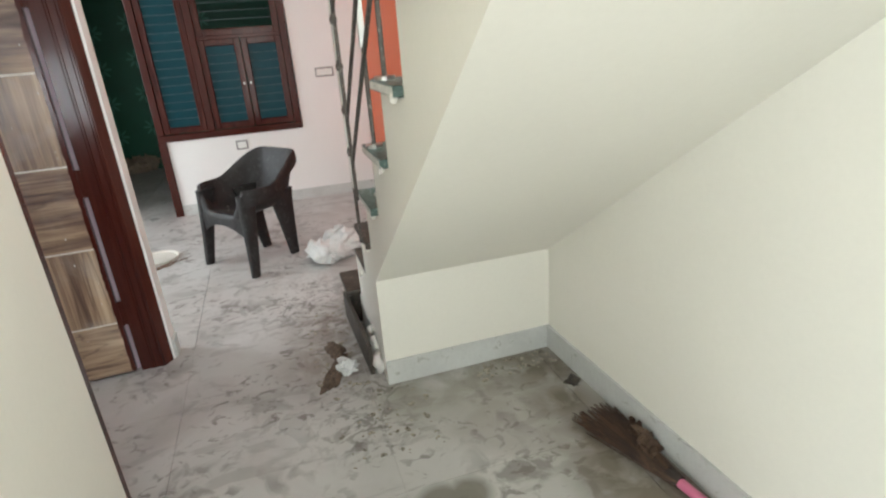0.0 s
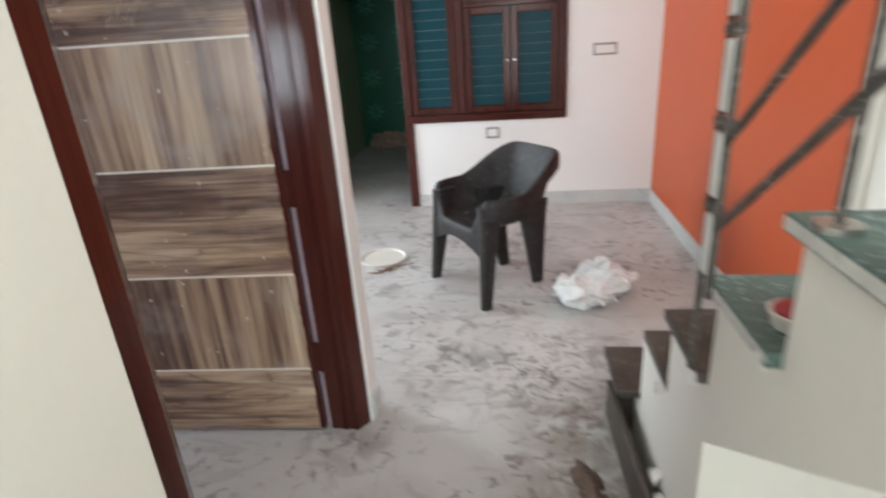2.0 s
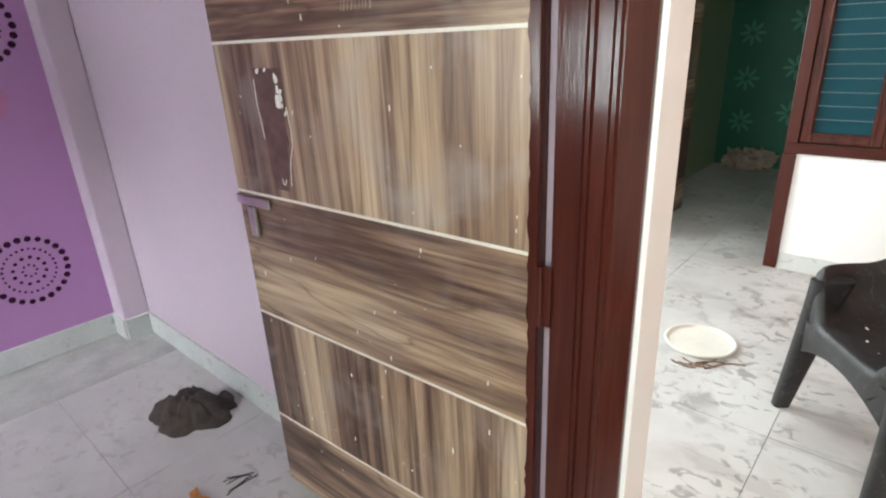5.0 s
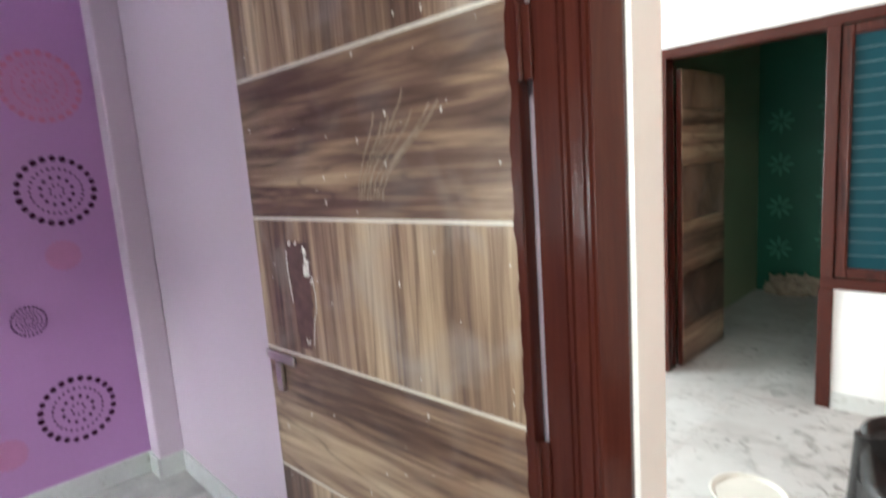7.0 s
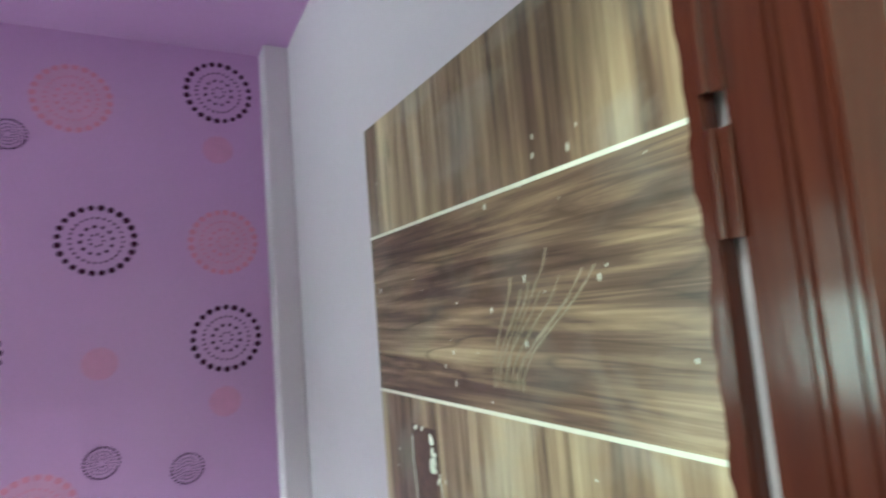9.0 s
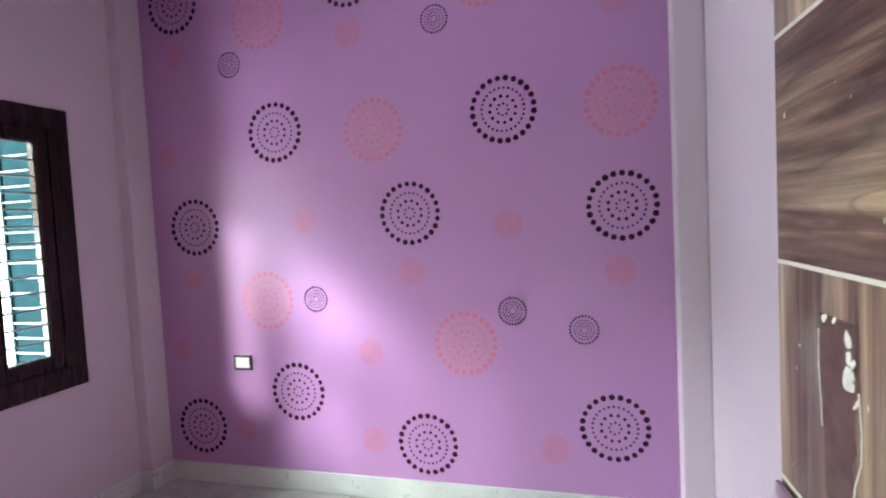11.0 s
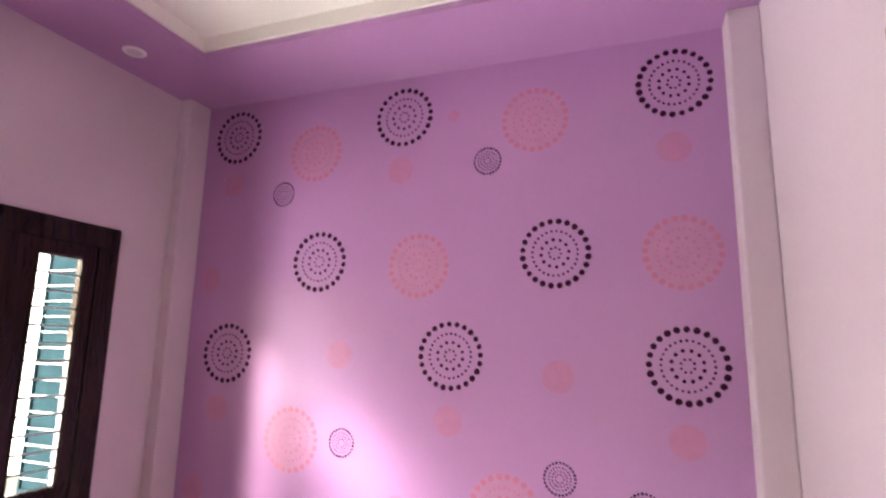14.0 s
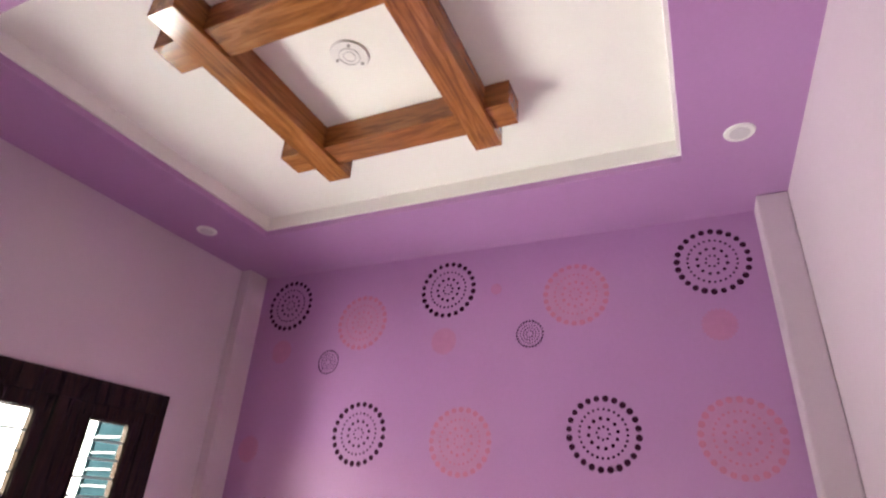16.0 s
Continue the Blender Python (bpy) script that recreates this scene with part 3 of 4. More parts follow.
for k, (lo, hi) in enumerate([
    ((ROOM_W, 0.11, 0), (ROOM_W + 0.012, 2.985, 0.115)), ((ROOM_W, 2.973, 0), (-3.12, 2.985, 0.115)),
    ((-3.12, 2.985, 0), (-3.108, ROOM_N, 0.115)), ((-3.108, ROOM_N - 0.012, 0), (ROOM_E, ROOM_N, 0.115)),
    ((ROOM_W, 0.11, 0), (-3.10, 0.122, 0.115)), ((-3.10, 0.03, 0), (-3.088, 0.122, 0.115)), ((-3.088, ROOM_S, 0), (ROOM_E, ROOM_S + 0.012, 0.115)),
    ((ROOM_E - 0.012, ROOM_S, 0), (ROOM_E, DOOR_A, 0.115)),
    ((0.42, 2.408, 0), (1.199, 2.42, 0.115)),
    ((HALL_W, 0.01, 0), (HALL_W + 0.012, DOOR_A - 0.04, 0.10)), ((HALL_W, DOOR_B + 0.01, 0), (HALL_W + 0.012, 3.17, 0.10)),
    ((ORANGE_E - 0.012, 3.32, 0), (ORANGE_E, FAR_N, 0.10)), ((-0.78, FAR_N - 0.012, 0), (ORANGE_E, FAR_N, 0.10)),
    ((-3.15, FAR_N - 0.012, 0), (-1.76, FAR_N, 0.10)),
]):
    skirting(f"baseboard_{k + 1}", lo, hi)


# ---- stairs ----
RISE, RUN, R5 = 0.2215, 0.27, 2.17


def riser_y(k):
    return R5 - (k - 5) * RUN


def stairs():
    st = thing("staircase", "unfinished cream plastered staircase with dark green marble treads", "stairs", pose(0.42, 2.5, 0), kind="structure")
    inv = st.matrix_world.inverted()
    top = 13
    prof = [(2.42, 0.0), (riser_y(1), 0.0)]
    for k in range(1, top + 1):
        prof += [(riser_y(k), (k - 0.14) * RISE), (riser_y(k + 1), (k - 0.14) * RISE)]
    slope = 0.73
    prof += [(riser_y(top + 1), 0.5 + slope * (2.42 - riser_y(top + 1))), (2.42, 0.5)]
    body = prism(prof, "x", 0.42, 1.42)
    body.transform(inv)
    part("flight", body, M["cream"], st)
    for k in range(1, top + 1):
        z = k * RISE
        stone = "stone"
        x0, y1 = 0.395, riser_y(k) + 0.022
        if k == 1:
            stone, x0, y1 = "dark_stone", 0.345, 3.26
        if k in (2, 3):
            stone, x0 = "dark_stone", 0.42 if k == 2 else 0.40
        bm = box((x0, riser_y(k + 1), z - 0.028), (1.42, y1, z), 0.004, (1, 0, 0, 1, 0, 0) if k > 3 else None)
        if k == 1:
            add_box(bm, (0.375, riser_y(1) - 0.2, 0.0), (STAIR_E, 3.235, z - 0.03))
        bm.transform(inv)
        part("tread", bm, [M[stone], M["worn_edge"]], st, "dark green marble tread" if k > 3 else "dirty dark tread")
        if k > 1:
            bm = bmesh.new()
            bmesh.ops.create_icosphere(bm, subdivisions=2, radius=0.016, matrix=Matrix.Translation((0.402, riser_y(k + 1) + 0.02, z - 0.026)) @ Matrix.Diagonal((0.6, 1.1, 1.0, 1)))
            crumple(bm, 0.012, 60, k)
            bm.transform(inv)
            part("mortar_lump", bm, M["mortar"], st, "white mortar lump", True)
    # side strip of the lowest steps, dark and loose
    bm = bmesh.new()
    add_bar(bm, (0.35, 3.14, 0.08), (0.372, 2.52, 0.07), 0.02, 0.15)
    bm.transform(inv)
    part("side_strip", bm, M["dark_stone"], st, "loose dark stone strip")
    for y, z, r in ((2.60, 0.10, 0.05), (2.52, 0.06, 0.06), (2.7, 0.13, 0.035)):
        bm = bmesh.new()
        bmesh.ops.create_icosphere(bm, subdivisions=2, radius=r, matrix=Matrix.Translation((0.405, y, z)) @ Matrix.Diagonal((0.35, 0.8, 1.0, 1)))
        crumple(bm, 0.02, 30, y)
        bm.transform(inv)
        part("mortar_patch", bm, M["mortar"], st, "rough white mortar patch", True)


def railing():
    rl = thing("stair_railing", "dark iron stair railing with white wrapped post", "railing", pose(0.39, 2.44, 4 * RISE))
    inv = rl.matrix_world.inverted()
    X = 0.388

    def add(name, bm, m, label=""):
        bm.transform(inv)
        part(name, bm, m, rl, label)
    foot = Vector((X, 2.44, 4 * RISE))
    add("post", rod(foot + Vector((0, 0.022, -0.22)), foot + Vector((0, 0.022, 0.95)), 0.007), M["iron"])
    add("post", rod(foot + Vector((0, -0.026, -0.03)), foot + Vector((0, -0.026, 0.95)), 0.007), M["iron"])
    for k in range(5):
        z = foot.z + 0.015 + 0.155 * k
        add("wrapping", box((X - 0.009, 2.419, z), (X + 0.009, 2.457, z + 0.12), 0.004), M["white_tape"], "white wrapped filler")
        add("collar", box((X - 0.010, 2.410, z + 0.126), (X + 0.010, 2.466, z + 0.144), 0.003), M["iron"])
    for off in (0.095, 0.255, 0.62, 0.9):
        a = foot + Vector((0, 0.0, off))
        bm = bmesh.new()
        add_bar(bm, a, a + Vector((0, -2.2, 2.2 * 0.775)), 0.010, 0.016)
        add("rail", bm, M["iron"])
    for j in range(1, 7):
        y = 2.44 - j * RUN - 0.06
        z = (4 + j) * RISE
        add("baluster", rod((X + 0.035, y, z), (X + 0.035, y, z + 0.9), 0.007), M["iron"])
        add("flange", rod((X + 0.035, y, z), (X + 0.035, y, z + 0.01), 0.028, 16), M["steel"], "steel base flange")
        add("wrapping", box((X + 0.026, y - 0.012, z + 0.3), (X + 0.044, y + 0.012, z + 0.45), 0.003), M["white_tape"], "white wrapped filler")


stairs()
railing()


# ---- bedroom door ----
def door_frame():
    fr = thing("door_frame", "dark red varnished door frame with moulded ribs", "door frame", pose(-0.62, 2.555, 0), kind="structure")
    inv = fr.matrix_world.inverted()
    X0, X1 = -0.681, -0.545

    def jamb_profile(y_face, y_back, d):
        # flat, two double beads, then a chamfer towards the hall; d is the way into the opening
        pts = [(X0, y_back), (X0, y_face)]
        for x in (0.046, 0.086):
            for dx, dy in ((0, 0), (0.002, 0.007), (0.006, 0.007), (0.008, 0.002), (0.011, 0.002), (0.013, 0.007), (0.017, 0.007), (0.019, 0)):
                pts.append((X0 + x + dx, y_face + d * dy))
        return pts + [(X0 + 0.108, y_face), (X1, y_face - d * 0.042), (X1, y_back)]
    far = prism(jamb_profile(3.018, DOOR_B, -1), "z", 0.0, DOOR_TOP)
    near = prism(jamb_profile(2.105, DOOR_A, 1), "z", 0.0, DOOR_TOP)
    head = box((X0, 2.105, 2.06), (X1 - 0.02, 3.018, DOOR_TOP), 0.004)
    # added strip stands in for light showing through the hinge gap
    slip = box((-0.72, 3.046, 0.0), (X0, DOOR_B, 2.06))
    slip.transform(inv)
    part("gap_strip", slip, M["lilac"], fr, "lilac strip added for the light seen in the hinge gap")
    for nm, bm, mt in (("jamb", far, "frame"), ("jamb", near, "frame"), ("head", head, "frame_x")):
        bm.transform(inv)
        part(nm, bm, M[mt], fr)


def door_leaf(name, label, m, width, height, lines, detail=True, both=False):
    """A leaf hinged at its origin, along local -x; its shown face at local y = 0, its back at +0.035."""
    dl = thing(name, label, "door", m)
    part("core", box((-width, 0.003, 0.012), (0, 0.035, height), 0.002), M["frame"], dl, "dark red edge and core")
    zs = [0.012, *lines, height]
    for k in range(len(zs) - 1):
        up = k % 2 == 1
        bm = box((-width + 0.002, 0, zs[k] + 0.003), (-0.012, 0.004, zs[k + 1] - 0.003), 0.001)
        part("panel", bm, M["grain_up" if up else "grain_across"], dl, "walnut laminate panel with " + ("upright" if up else "level") + " grain")
        if both:
            bm = box((-width + 0.002, 0.034, zs[k] + 0.003), (-0.012, 0.038, zs[k + 1] - 0.003), 0.001)
            part("panel", bm, M["grain_up" if up else "grain_across"], dl)
    for z in lines:
        part("inlay_strip", box((-width + 0.002, -0.0005, z - 0.0035), (-0.012, 0.0035, z + 0.0035)), M["inlay"], dl, "thin white inlay strip")
    if detail:
        bm = bmesh.new()
        add_box(bm, (-width + 0.003, -0.012, 0.985), (-width + 0.15, -0.004, 1.012), 0.003)
        add_box(bm, (-width + 0.055, -0.016, 0.90), (-width + 0.085, -0.004, 0.985), 0.004)
        part("latch", bm, M["steel"], dl, "paint-splashed steel latch")
        # a bald dark streak with a crust of plaster on its rim
        cx, rng = -width + 0.215, random.Random(8)
        bm = bmesh.new()
        left = [(cx - 0.055 + 0.02 * i / 14 + rng.uniform(-0.004, 0.004), 1.335 - 0.29 * i / 14) for i in range(15)]
        right = [(cx + 0.055 - 0.035 * (i / 14) ** 2 + rng.uniform(-0.006, 0.006), 1.335 - 0.29 * i / 14) for i in range(15)]
        va = [bm.verts.new((x, -0.0009, z)) for x, z in left]
        vb = [bm.verts.new((x, -0.0009, z)) for x, z in right]
        for k in range(14):
            bm.faces.new((va[k], va[k + 1], vb[k + 1], vb[k]))
        part("bald_patch", bm, M["bald_patch"], dl, "dark red-brown bald patch in the laminate")
        bm = bmesh.new()
        for dx, dz, r in ((0.038, 0.0, 0.013), (0.034, -0.024, 0.017), (0.03, 0.028, 0.010), (0.052, -0.05, 0.006), (-0.004, 0.046, 0.004), (-0.034, 0.042, 0.005)):
            bmesh.ops.create_icosphere(bm, subdivisions=2, radius=r, matrix=Matrix.Translation((cx + dx, -0.002, 1.285 + dz)) @ Matrix.Diagonal((0.8, 0.2, 1.2, 1)))
        crumple(bm, 0.008, 60, 3)
        part("plaster_splash", bm, M["mortar"], dl, "dried white plaster splash", True)
        bm = bmesh.new()
        for pts in ([(0.055, 1.25), (0.062, 1.20), (0.060, 1.16), (0.044, 1.125), (0.038, 1.09), (0.034, 1.06)], [(-0.056, 1.31), (-0.058, 1.26), (-0.052, 1.21), (-0.048, 1.17)], [(0.0, 1.075), (0.004, 1.06), (0.012, 1.062), (0.016, 1.075)]):
            for (x0, z0), (x1, z1) in zip(pts, pts[1:]):
                add_bar(bm, (cx + x0, -0.0012, z0), (cx + x1, -0.0012, z1), 0.0016, 0.0024, 0.0005)
        part("plaster_drip", bm, M["mortar"], dl, "thin dried plaster drips")
        # dark red paint lapping unevenly over the hinge edge
        rng = random.Random(21)
        bm = bmesh.new()
        prev = None
        for k in range(121):
            z = 0.02 + 2.02 * k / 120
            w = 0.017 + 0.006 * noise.noise(Vector((0, 0, z * 9))) + rng.uniform(-0.0025, 0.0025)
            pair = (bm.verts.new((-w, -0.0011, z)), bm.verts.new((0.0, -0.0011, z)))
            if prev:
                bm.faces.new((prev[0], prev[1], pair[1], pair[0]))
            prev = pair
        part("edge_paint", bm, M["frame"], dl, "dark red paint lapped over the edge")
        bm = bmesh.new()
        rng = random.Random(5)
        for _ in range(90):
            x, z, r = -rng.uniform(0.03, width - 0.04), rng.uniform(0.1, 1.9), rng.uniform(0.0008, 0.003)
            bmesh.ops.create_icosphere(bm, subdivisions=1, radius=r, matrix=Matrix.Translation((x, 0, z)) @ Matrix.Diagonal((1, 0.3, rng.uniform(1, 3.5), 1)))
        tagged(part("paint_specks", bm, M["mortar"], dl, "dried white paint specks"), kind="stuff")
        rng = random.Random(11)
        bm = bmesh.new()
        for k in range(9):
            x0, r, h = -0.44 + 0.010 * k, 0.08 + 0.014 * k, 0.15 + 0.07 * rng.random()
            pts = [Vector((x0 + r * math.sin(1.3 * i / 9) ** 2 + 0.004 * rng.random(), -0.0006, 1.44 + h * i / 9)) for i in range(10)]
            for p, q in zip(pts, pts[1:]):
                add_bar(bm, p, q, 0.001, rng.uniform(0.0006, 0.003), 0)
        tagged(part("chalk_smear", bm, M["chalk"], dl, "pale dusty swipe marks"), kind="stuff")
        for z in (0.32, 0.94, 1.69, 1.85):
            bm = bmesh.new()
            add_rod(bm, (0.005, 0.004, z - 0.06), (0.005, 0.004, z + 0.06), 0.005)
            add_box(bm, (0.006, 0.008, z - 0.06), (0.024, 0.014, z + 0.06), 0.001)
            add_box(bm, (-0.012, 0.001, z - 0.06), (0.008, 0.006, z + 0.06), 0.001)
            part("hinge", bm, M["frame"], dl, "painted-over butt hinge")
    return dl


door_frame()
LINES = [0.28, 0.65, 1.02, 1.395, 1.767]
door_leaf("door_1", "open walnut laminate bedroom door with white inlay strips", pose(-0.70, 3.0, 0, 0, 0, 3.0), 0.927, 2.05, LINES)


# ---- ceiling of the bedroom ----
def ceiling_beams():
    cb = thing("ceiling_beam_frame", "crossed teak ceiling beams framing the fan plate", "beam", pose(-1.9, 1.65, TRAY))
    inv = cb.matrix_world.inverted()
    for y0, y1 in ((1.224, 1.336), (1.938, 2.05)):
        bm = box((-2.365, y0, 2.99), (-1.37, y1, TRAY), 0.003)
        bm.transform(inv)
        part("beam", bm, M["teak"], cb)
    for x0, x1 in ((-2.275, -2.15), (-1.61, -1.485)):
        bm = bmesh.new()
        for a, b in ((1.112, 1.224), (1.336, 1.938), (2.05, 2.145)):
            add_box(bm, (x0, a, 3.005), (x1, b, TRAY), 0.003)
        bm.transform(inv)
        part("crossbeam", bm, M["teak_y"], cb)
    fan = thing("fan_plate", "round white fan cover plate on the ceiling", "ceiling plate", pose(-1.835, 1.652, TRAY))
    part("plate", rod((0, 0, -0.008), (0, 0, 0), 0.068, 40, 0.072), M["light_trim"], fan)
    for r in (0.022, 0.038):
        bm = bmesh.new()
        for i in range(32):
            a, b = i * math.tau / 32, (i + 1) * math.tau / 32
            add_bar(bm, (r * math.cos(a), r * math.sin(a), -0.009), (r * math.cos(b), r * math.sin(b), -0.009), 0.003, 0.003, 0)
        part("ring", bm, M["lens"], fan)
    for a in (0.5, 2.6, 4.7):
        part("screw", rod((0.052 * math.cos(a), 0.052 * math.sin(a), -0.011), (0.052 * math.cos(a), 0.052 * math.sin(a), -0.008), 0.006, 12), M["switch_grey"], fan)


def downlight(m):
    dl = thing("downlight", "round white recessed ceiling downlight, off", "downlight", m, "ceiling downlights")
    part("trim_ring", rod((0, 0, -0.006), (0, 0, 0), 0.052, 40, 0.056), M["light_trim"], dl)
    part("lens", rod((0, 0, -0.008), (0, 0, -0.0055), 0.036, 32), M["lens"], dl)
    return dl


ceiling_beams()
spot = downlight(pose(-2.612, 2.905, SOFFIT))
copy_thing(spot, pose(-2.582, 0.25, SOFFIT))


# ---- stencilled medallions on the feature wall ----
def medallion(y, z, r, ink, style):
    bm = bmesh.new()

    def dot(u, v, q):
        bmesh.ops.create_circle(bm, cap_ends=True, segments=10 if q > 0.004 else 7, radius=q, matrix=Matrix.Translation((0, u, v)) @ pose(0, 0, 0, 0, 90, 0))
    if style == "big":
        rings = ((0.92, 24, 0.086), (0.635, 28, 0.037), (0.39, 12, 0.052), (0.168, 8, 0.036))
    else:
        rings = ((0.93, 26, 0.085), (0.66, 22, 0.055), (0.45, 16, 0.055), (0.25, 9, 0.055))
    rng = random.Random(int(1000 * y + 77 * z))
    for ring, count, q in rings:
        ph = rng.uniform(0, 1)
        for i in range(count):
            a = (i + ph) * math.tau / count
            dot(ring * r * math.cos(a), ring * r * math.sin(a), q * r * rng.uniform(0.9, 1.08))
    if style == "disc":
        bmesh.ops.create_circle(bm, cap_ends=True, segments=40, radius=0.9 * r, matrix=Matrix.Translation((-0.001, 0, 0)) @ pose(0, 0, 0, 0, 90, 0))
    if ink == "dot_pink":
        made = bmesh.ops.create_circle(bm, cap_ends=True, segments=48, radius=1.0 * r, matrix=Matrix.Translation((-0.0012, 0, 0)) @ pose(0, 0, 0, 0, 90, 0))["verts"]
        for f in {f for v in made for f in v.link_faces}:
            f.material_index = 1
    ob = mesh_ob("stencil_medallion", bm, [M[ink], M["halo"]])
    ob.parent = feature
    ob.location = (ROOM_W + 0.0025, y, z)
    ob["label"] = {"dot": "dark plum dot medallion", "dot_pink": "salmon dot medallion", "dot_pale": "small faded salmon disc", "dot_grey": "small plum ring medallion"}[ink]


for y, z in ((0.959, 2.017), (1.72, 1.534), (2.767, 1.517), (2.227, 2.014), (0.392, 1.518), (0.35, 0.337), (2.701, 0.454), (1.754, 0.316), (1.003, 0.569), (2.775, 2.779), (1.438, 2.785), (0.346, 2.796)):
    medallion(y, z, 0.165, "dot", "big")
for y, z in ((1.541, 1.978), (2.772, 1.996), (0.846, 1.085), (1.985, 0.857), (0.897, 2.639), (2.139, 2.683)):
    medallion(y, z, 0.165, "dot_pink", "big")
for y, z in ((2.232, 1.022), (2.574, 0.93), (1.149, 1.091), (0.698, 2.415), (1.901, 2.494)):
    medallion(y, z, 0.072, "dot_grey", "small")
for y, z in ((1.112, 1.524), (2.231, 1.454), (1.714, 1.232), (2.75, 1.212), (1.458, 0.80), (2.412, 0.332), (1.45, 0.319), (0.648, 0.325), (0.35, 1.218), (0.233, 0.785), (0.227, 1.934), (0.34, 2.497), (1.427, 2.49), (2.761, 2.473)):
    medallion(y, z, 0.074, "dot_pale", "disc")


# ---- switches ----
def plate(name, label, m, w, h, rim, inner):
    """A wall plate whose face looks along local -y."""
    sp = thing(name, label, "switch", m)
    part("surround", box((-w / 2, -0.009, -h / 2), (w / 2, 0, h / 2), 0.003), M[rim], sp)
    part("face", box((-w / 2 + 0.014, -0.013, -h / 2 + 0.014), (w / 2 - 0.014, -0.006, h / 2 - 0.014), 0.002), M[inner], sp)
    return sp


plate("switch_plate", "wide white switch plate in a grey surround", pose(0.688, FAR_N, 1.172), 0.17, 0.085, "switch_grey", "switch")
plate("socket_plate", "small white socket plate in a grey surround", pose(-0.154, FAR_N, 0.594), 0.105, 0.085, "switch_grey", "switch")
plate("bedroom_socket", "white socket in a black surround on purple", pose(ROOM_W, 0.657, 0.727, 0, 0, 90), 0.118, 0.088, "switch_dark", "switch")
cover = thing("conduit_cover", "small round white conduit cover on the wall", "cover plate", pose(-1.256, FAR_N, 2.65))
part("disc", rod((0, -0.006, 0), (0, 0, 0), 0.04, 24), M["light_trim"], cover)
part("hub", rod((0, -0.01, 0), (0, -0.006, 0), 0.015, 16), M["lens"], cover)
oval = thing("cable_cover", "small round purple cable cover on the wall", "cover plate", pose(ROOM_W, 1.721, 2.756))
part("disc", rod((0, 0, 0), (0.005, 0, 0), 0.03, 24), M["dot_pale"], oval)


# ---- windows ----
def window_unit(name, label, m, bays, z0, z1, wd, gl, bars, depth=0.09, F=0.06, stile=0.055):
    """A casement unit facing local -y. bays: (x0, x1, [(sash z0, z1, leaves)])."""
    w = thing(name, label, "window", m, kind="structure")
    xs0, xs1 = bays[0][0], bays[-1][1]
    part("window_frame", box((xs0 - F, 0, z0 - F), (xs1 + F, depth, z0), 0.004), wd[1], w, "bottom rail")
    part("window_frame", box((xs0 - F, 0, z1), (xs1 + F, depth, z1 + F), 0.004), wd[1], w, "top rail")
    edges = [xs0 - F] + [b[0] - F for b in bays[1:]] + [xs1]
    for x in edges:
        part("mullion", box((x, 0.001, z0), (x + F, depth - 0.001, z1), 0.004), wd[0], w)
    for x0, x1, sashes in bays:
        if len(sashes) == 2:
            part("transom", box((x0, 0.002, sashes[0][1]), (x1, depth - 0.002, sashes[1][0]), 0.003), wd[1], w)
        for sz0, sz1, leaves in sashes:
            S = stile if leaves == 1 else min(stile, 0.07)
            step = (x1 - x0) / leaves
            for k in range(leaves):
                a, b = x0 + k * step + 0.003, x0 + (k + 1) * step - 0.003
                bm = bmesh.new()
                add_box(bm, (a, 0.012, sz0), (a + S, 0.05, sz1), 0.004)
                add_box(bm, (b - S, 0.012, sz0), (b, 0.05, sz1), 0.004)
                add_box(bm, (a + S, 0.012, sz0), (b - S, 0.05, sz0 + S), 0.004)
                add_box(bm, (a + S, 0.012, sz1 - S), (b - S, 0.05, sz1), 0.004)
                sash = part("sash", bm, wd[2], w)
                bm = bmesh.new()
                c, d = a + S - 0.016, b - S + 0.016
                for lo, hi in (((c, 0.005, sz0 + S - 0.016), (c + 0.010, 0.0125, sz1 - S + 0.016)), ((d - 0.010, 0.005, sz0 + S - 0.016), (d, 0.0125, sz1 - S + 0.016)),
                               ((c + 0.010, 0.005, sz0 + S - 0.016), (d - 0.010, 0.0125, sz0 + S - 0.006)), ((c + 0.010, 0.005, sz1 - S + 0.006), (d - 0.010, 0.0125, sz1 - S + 0.016))):
                    add_box(bm, lo, hi, 0.003)
                part("bead", bm, wd[2], sash)
                if gl and sz0 < 1.5:
                    pane = part("pane", box((a + S - 0.004, 0.030, sz0 + S - 0.004), (b - S + 0.004, 0.034, sz1 - S + 0.004)), gl, sash, "teal glass pane")
                    pane.visible_shadow = False
                n = max(1, int((sz1 - sz0 - 2 * S) / bars))
                for i in range(1, n + 1):
                    z = sz0 + S + (sz1 - sz0 - 2 * S) * i / (n + 1)
                    part("bar", rod((a + S - 0.003, 0.024, z), (b - S + 0.003, 0.024, z), 0.0026 if gl else 0.0055, 6), M["bar_light" if gl else "bar"], sash)
                if leaves == 2:
                    x = b - 0.025 if k == 0 else a + 0.025
                    part("knob", rod((x, 0.0, (sz0 + sz1) / 2), (x, 0.014, (sz0 + sz1) / 2), 0.009, 12), M["steel"], sash, "small steel knob")
    return w


HALLWOOD = (M["frame"], M["frame_x"], M["shutter"])
window_unit("window_1", "dark red shuttered window with teal louvred panes", pose(0, FAR_N - 0.02, 0), [
    (-0.785, -0.415, [(0.755, 2.07, 1)]), (-0.355, 0.352, [(0.755, 1.515, 2), (1.545, 2.07, 1)])], 0.75, 2.075, HALLWOOD, M["glass"], 0.075)
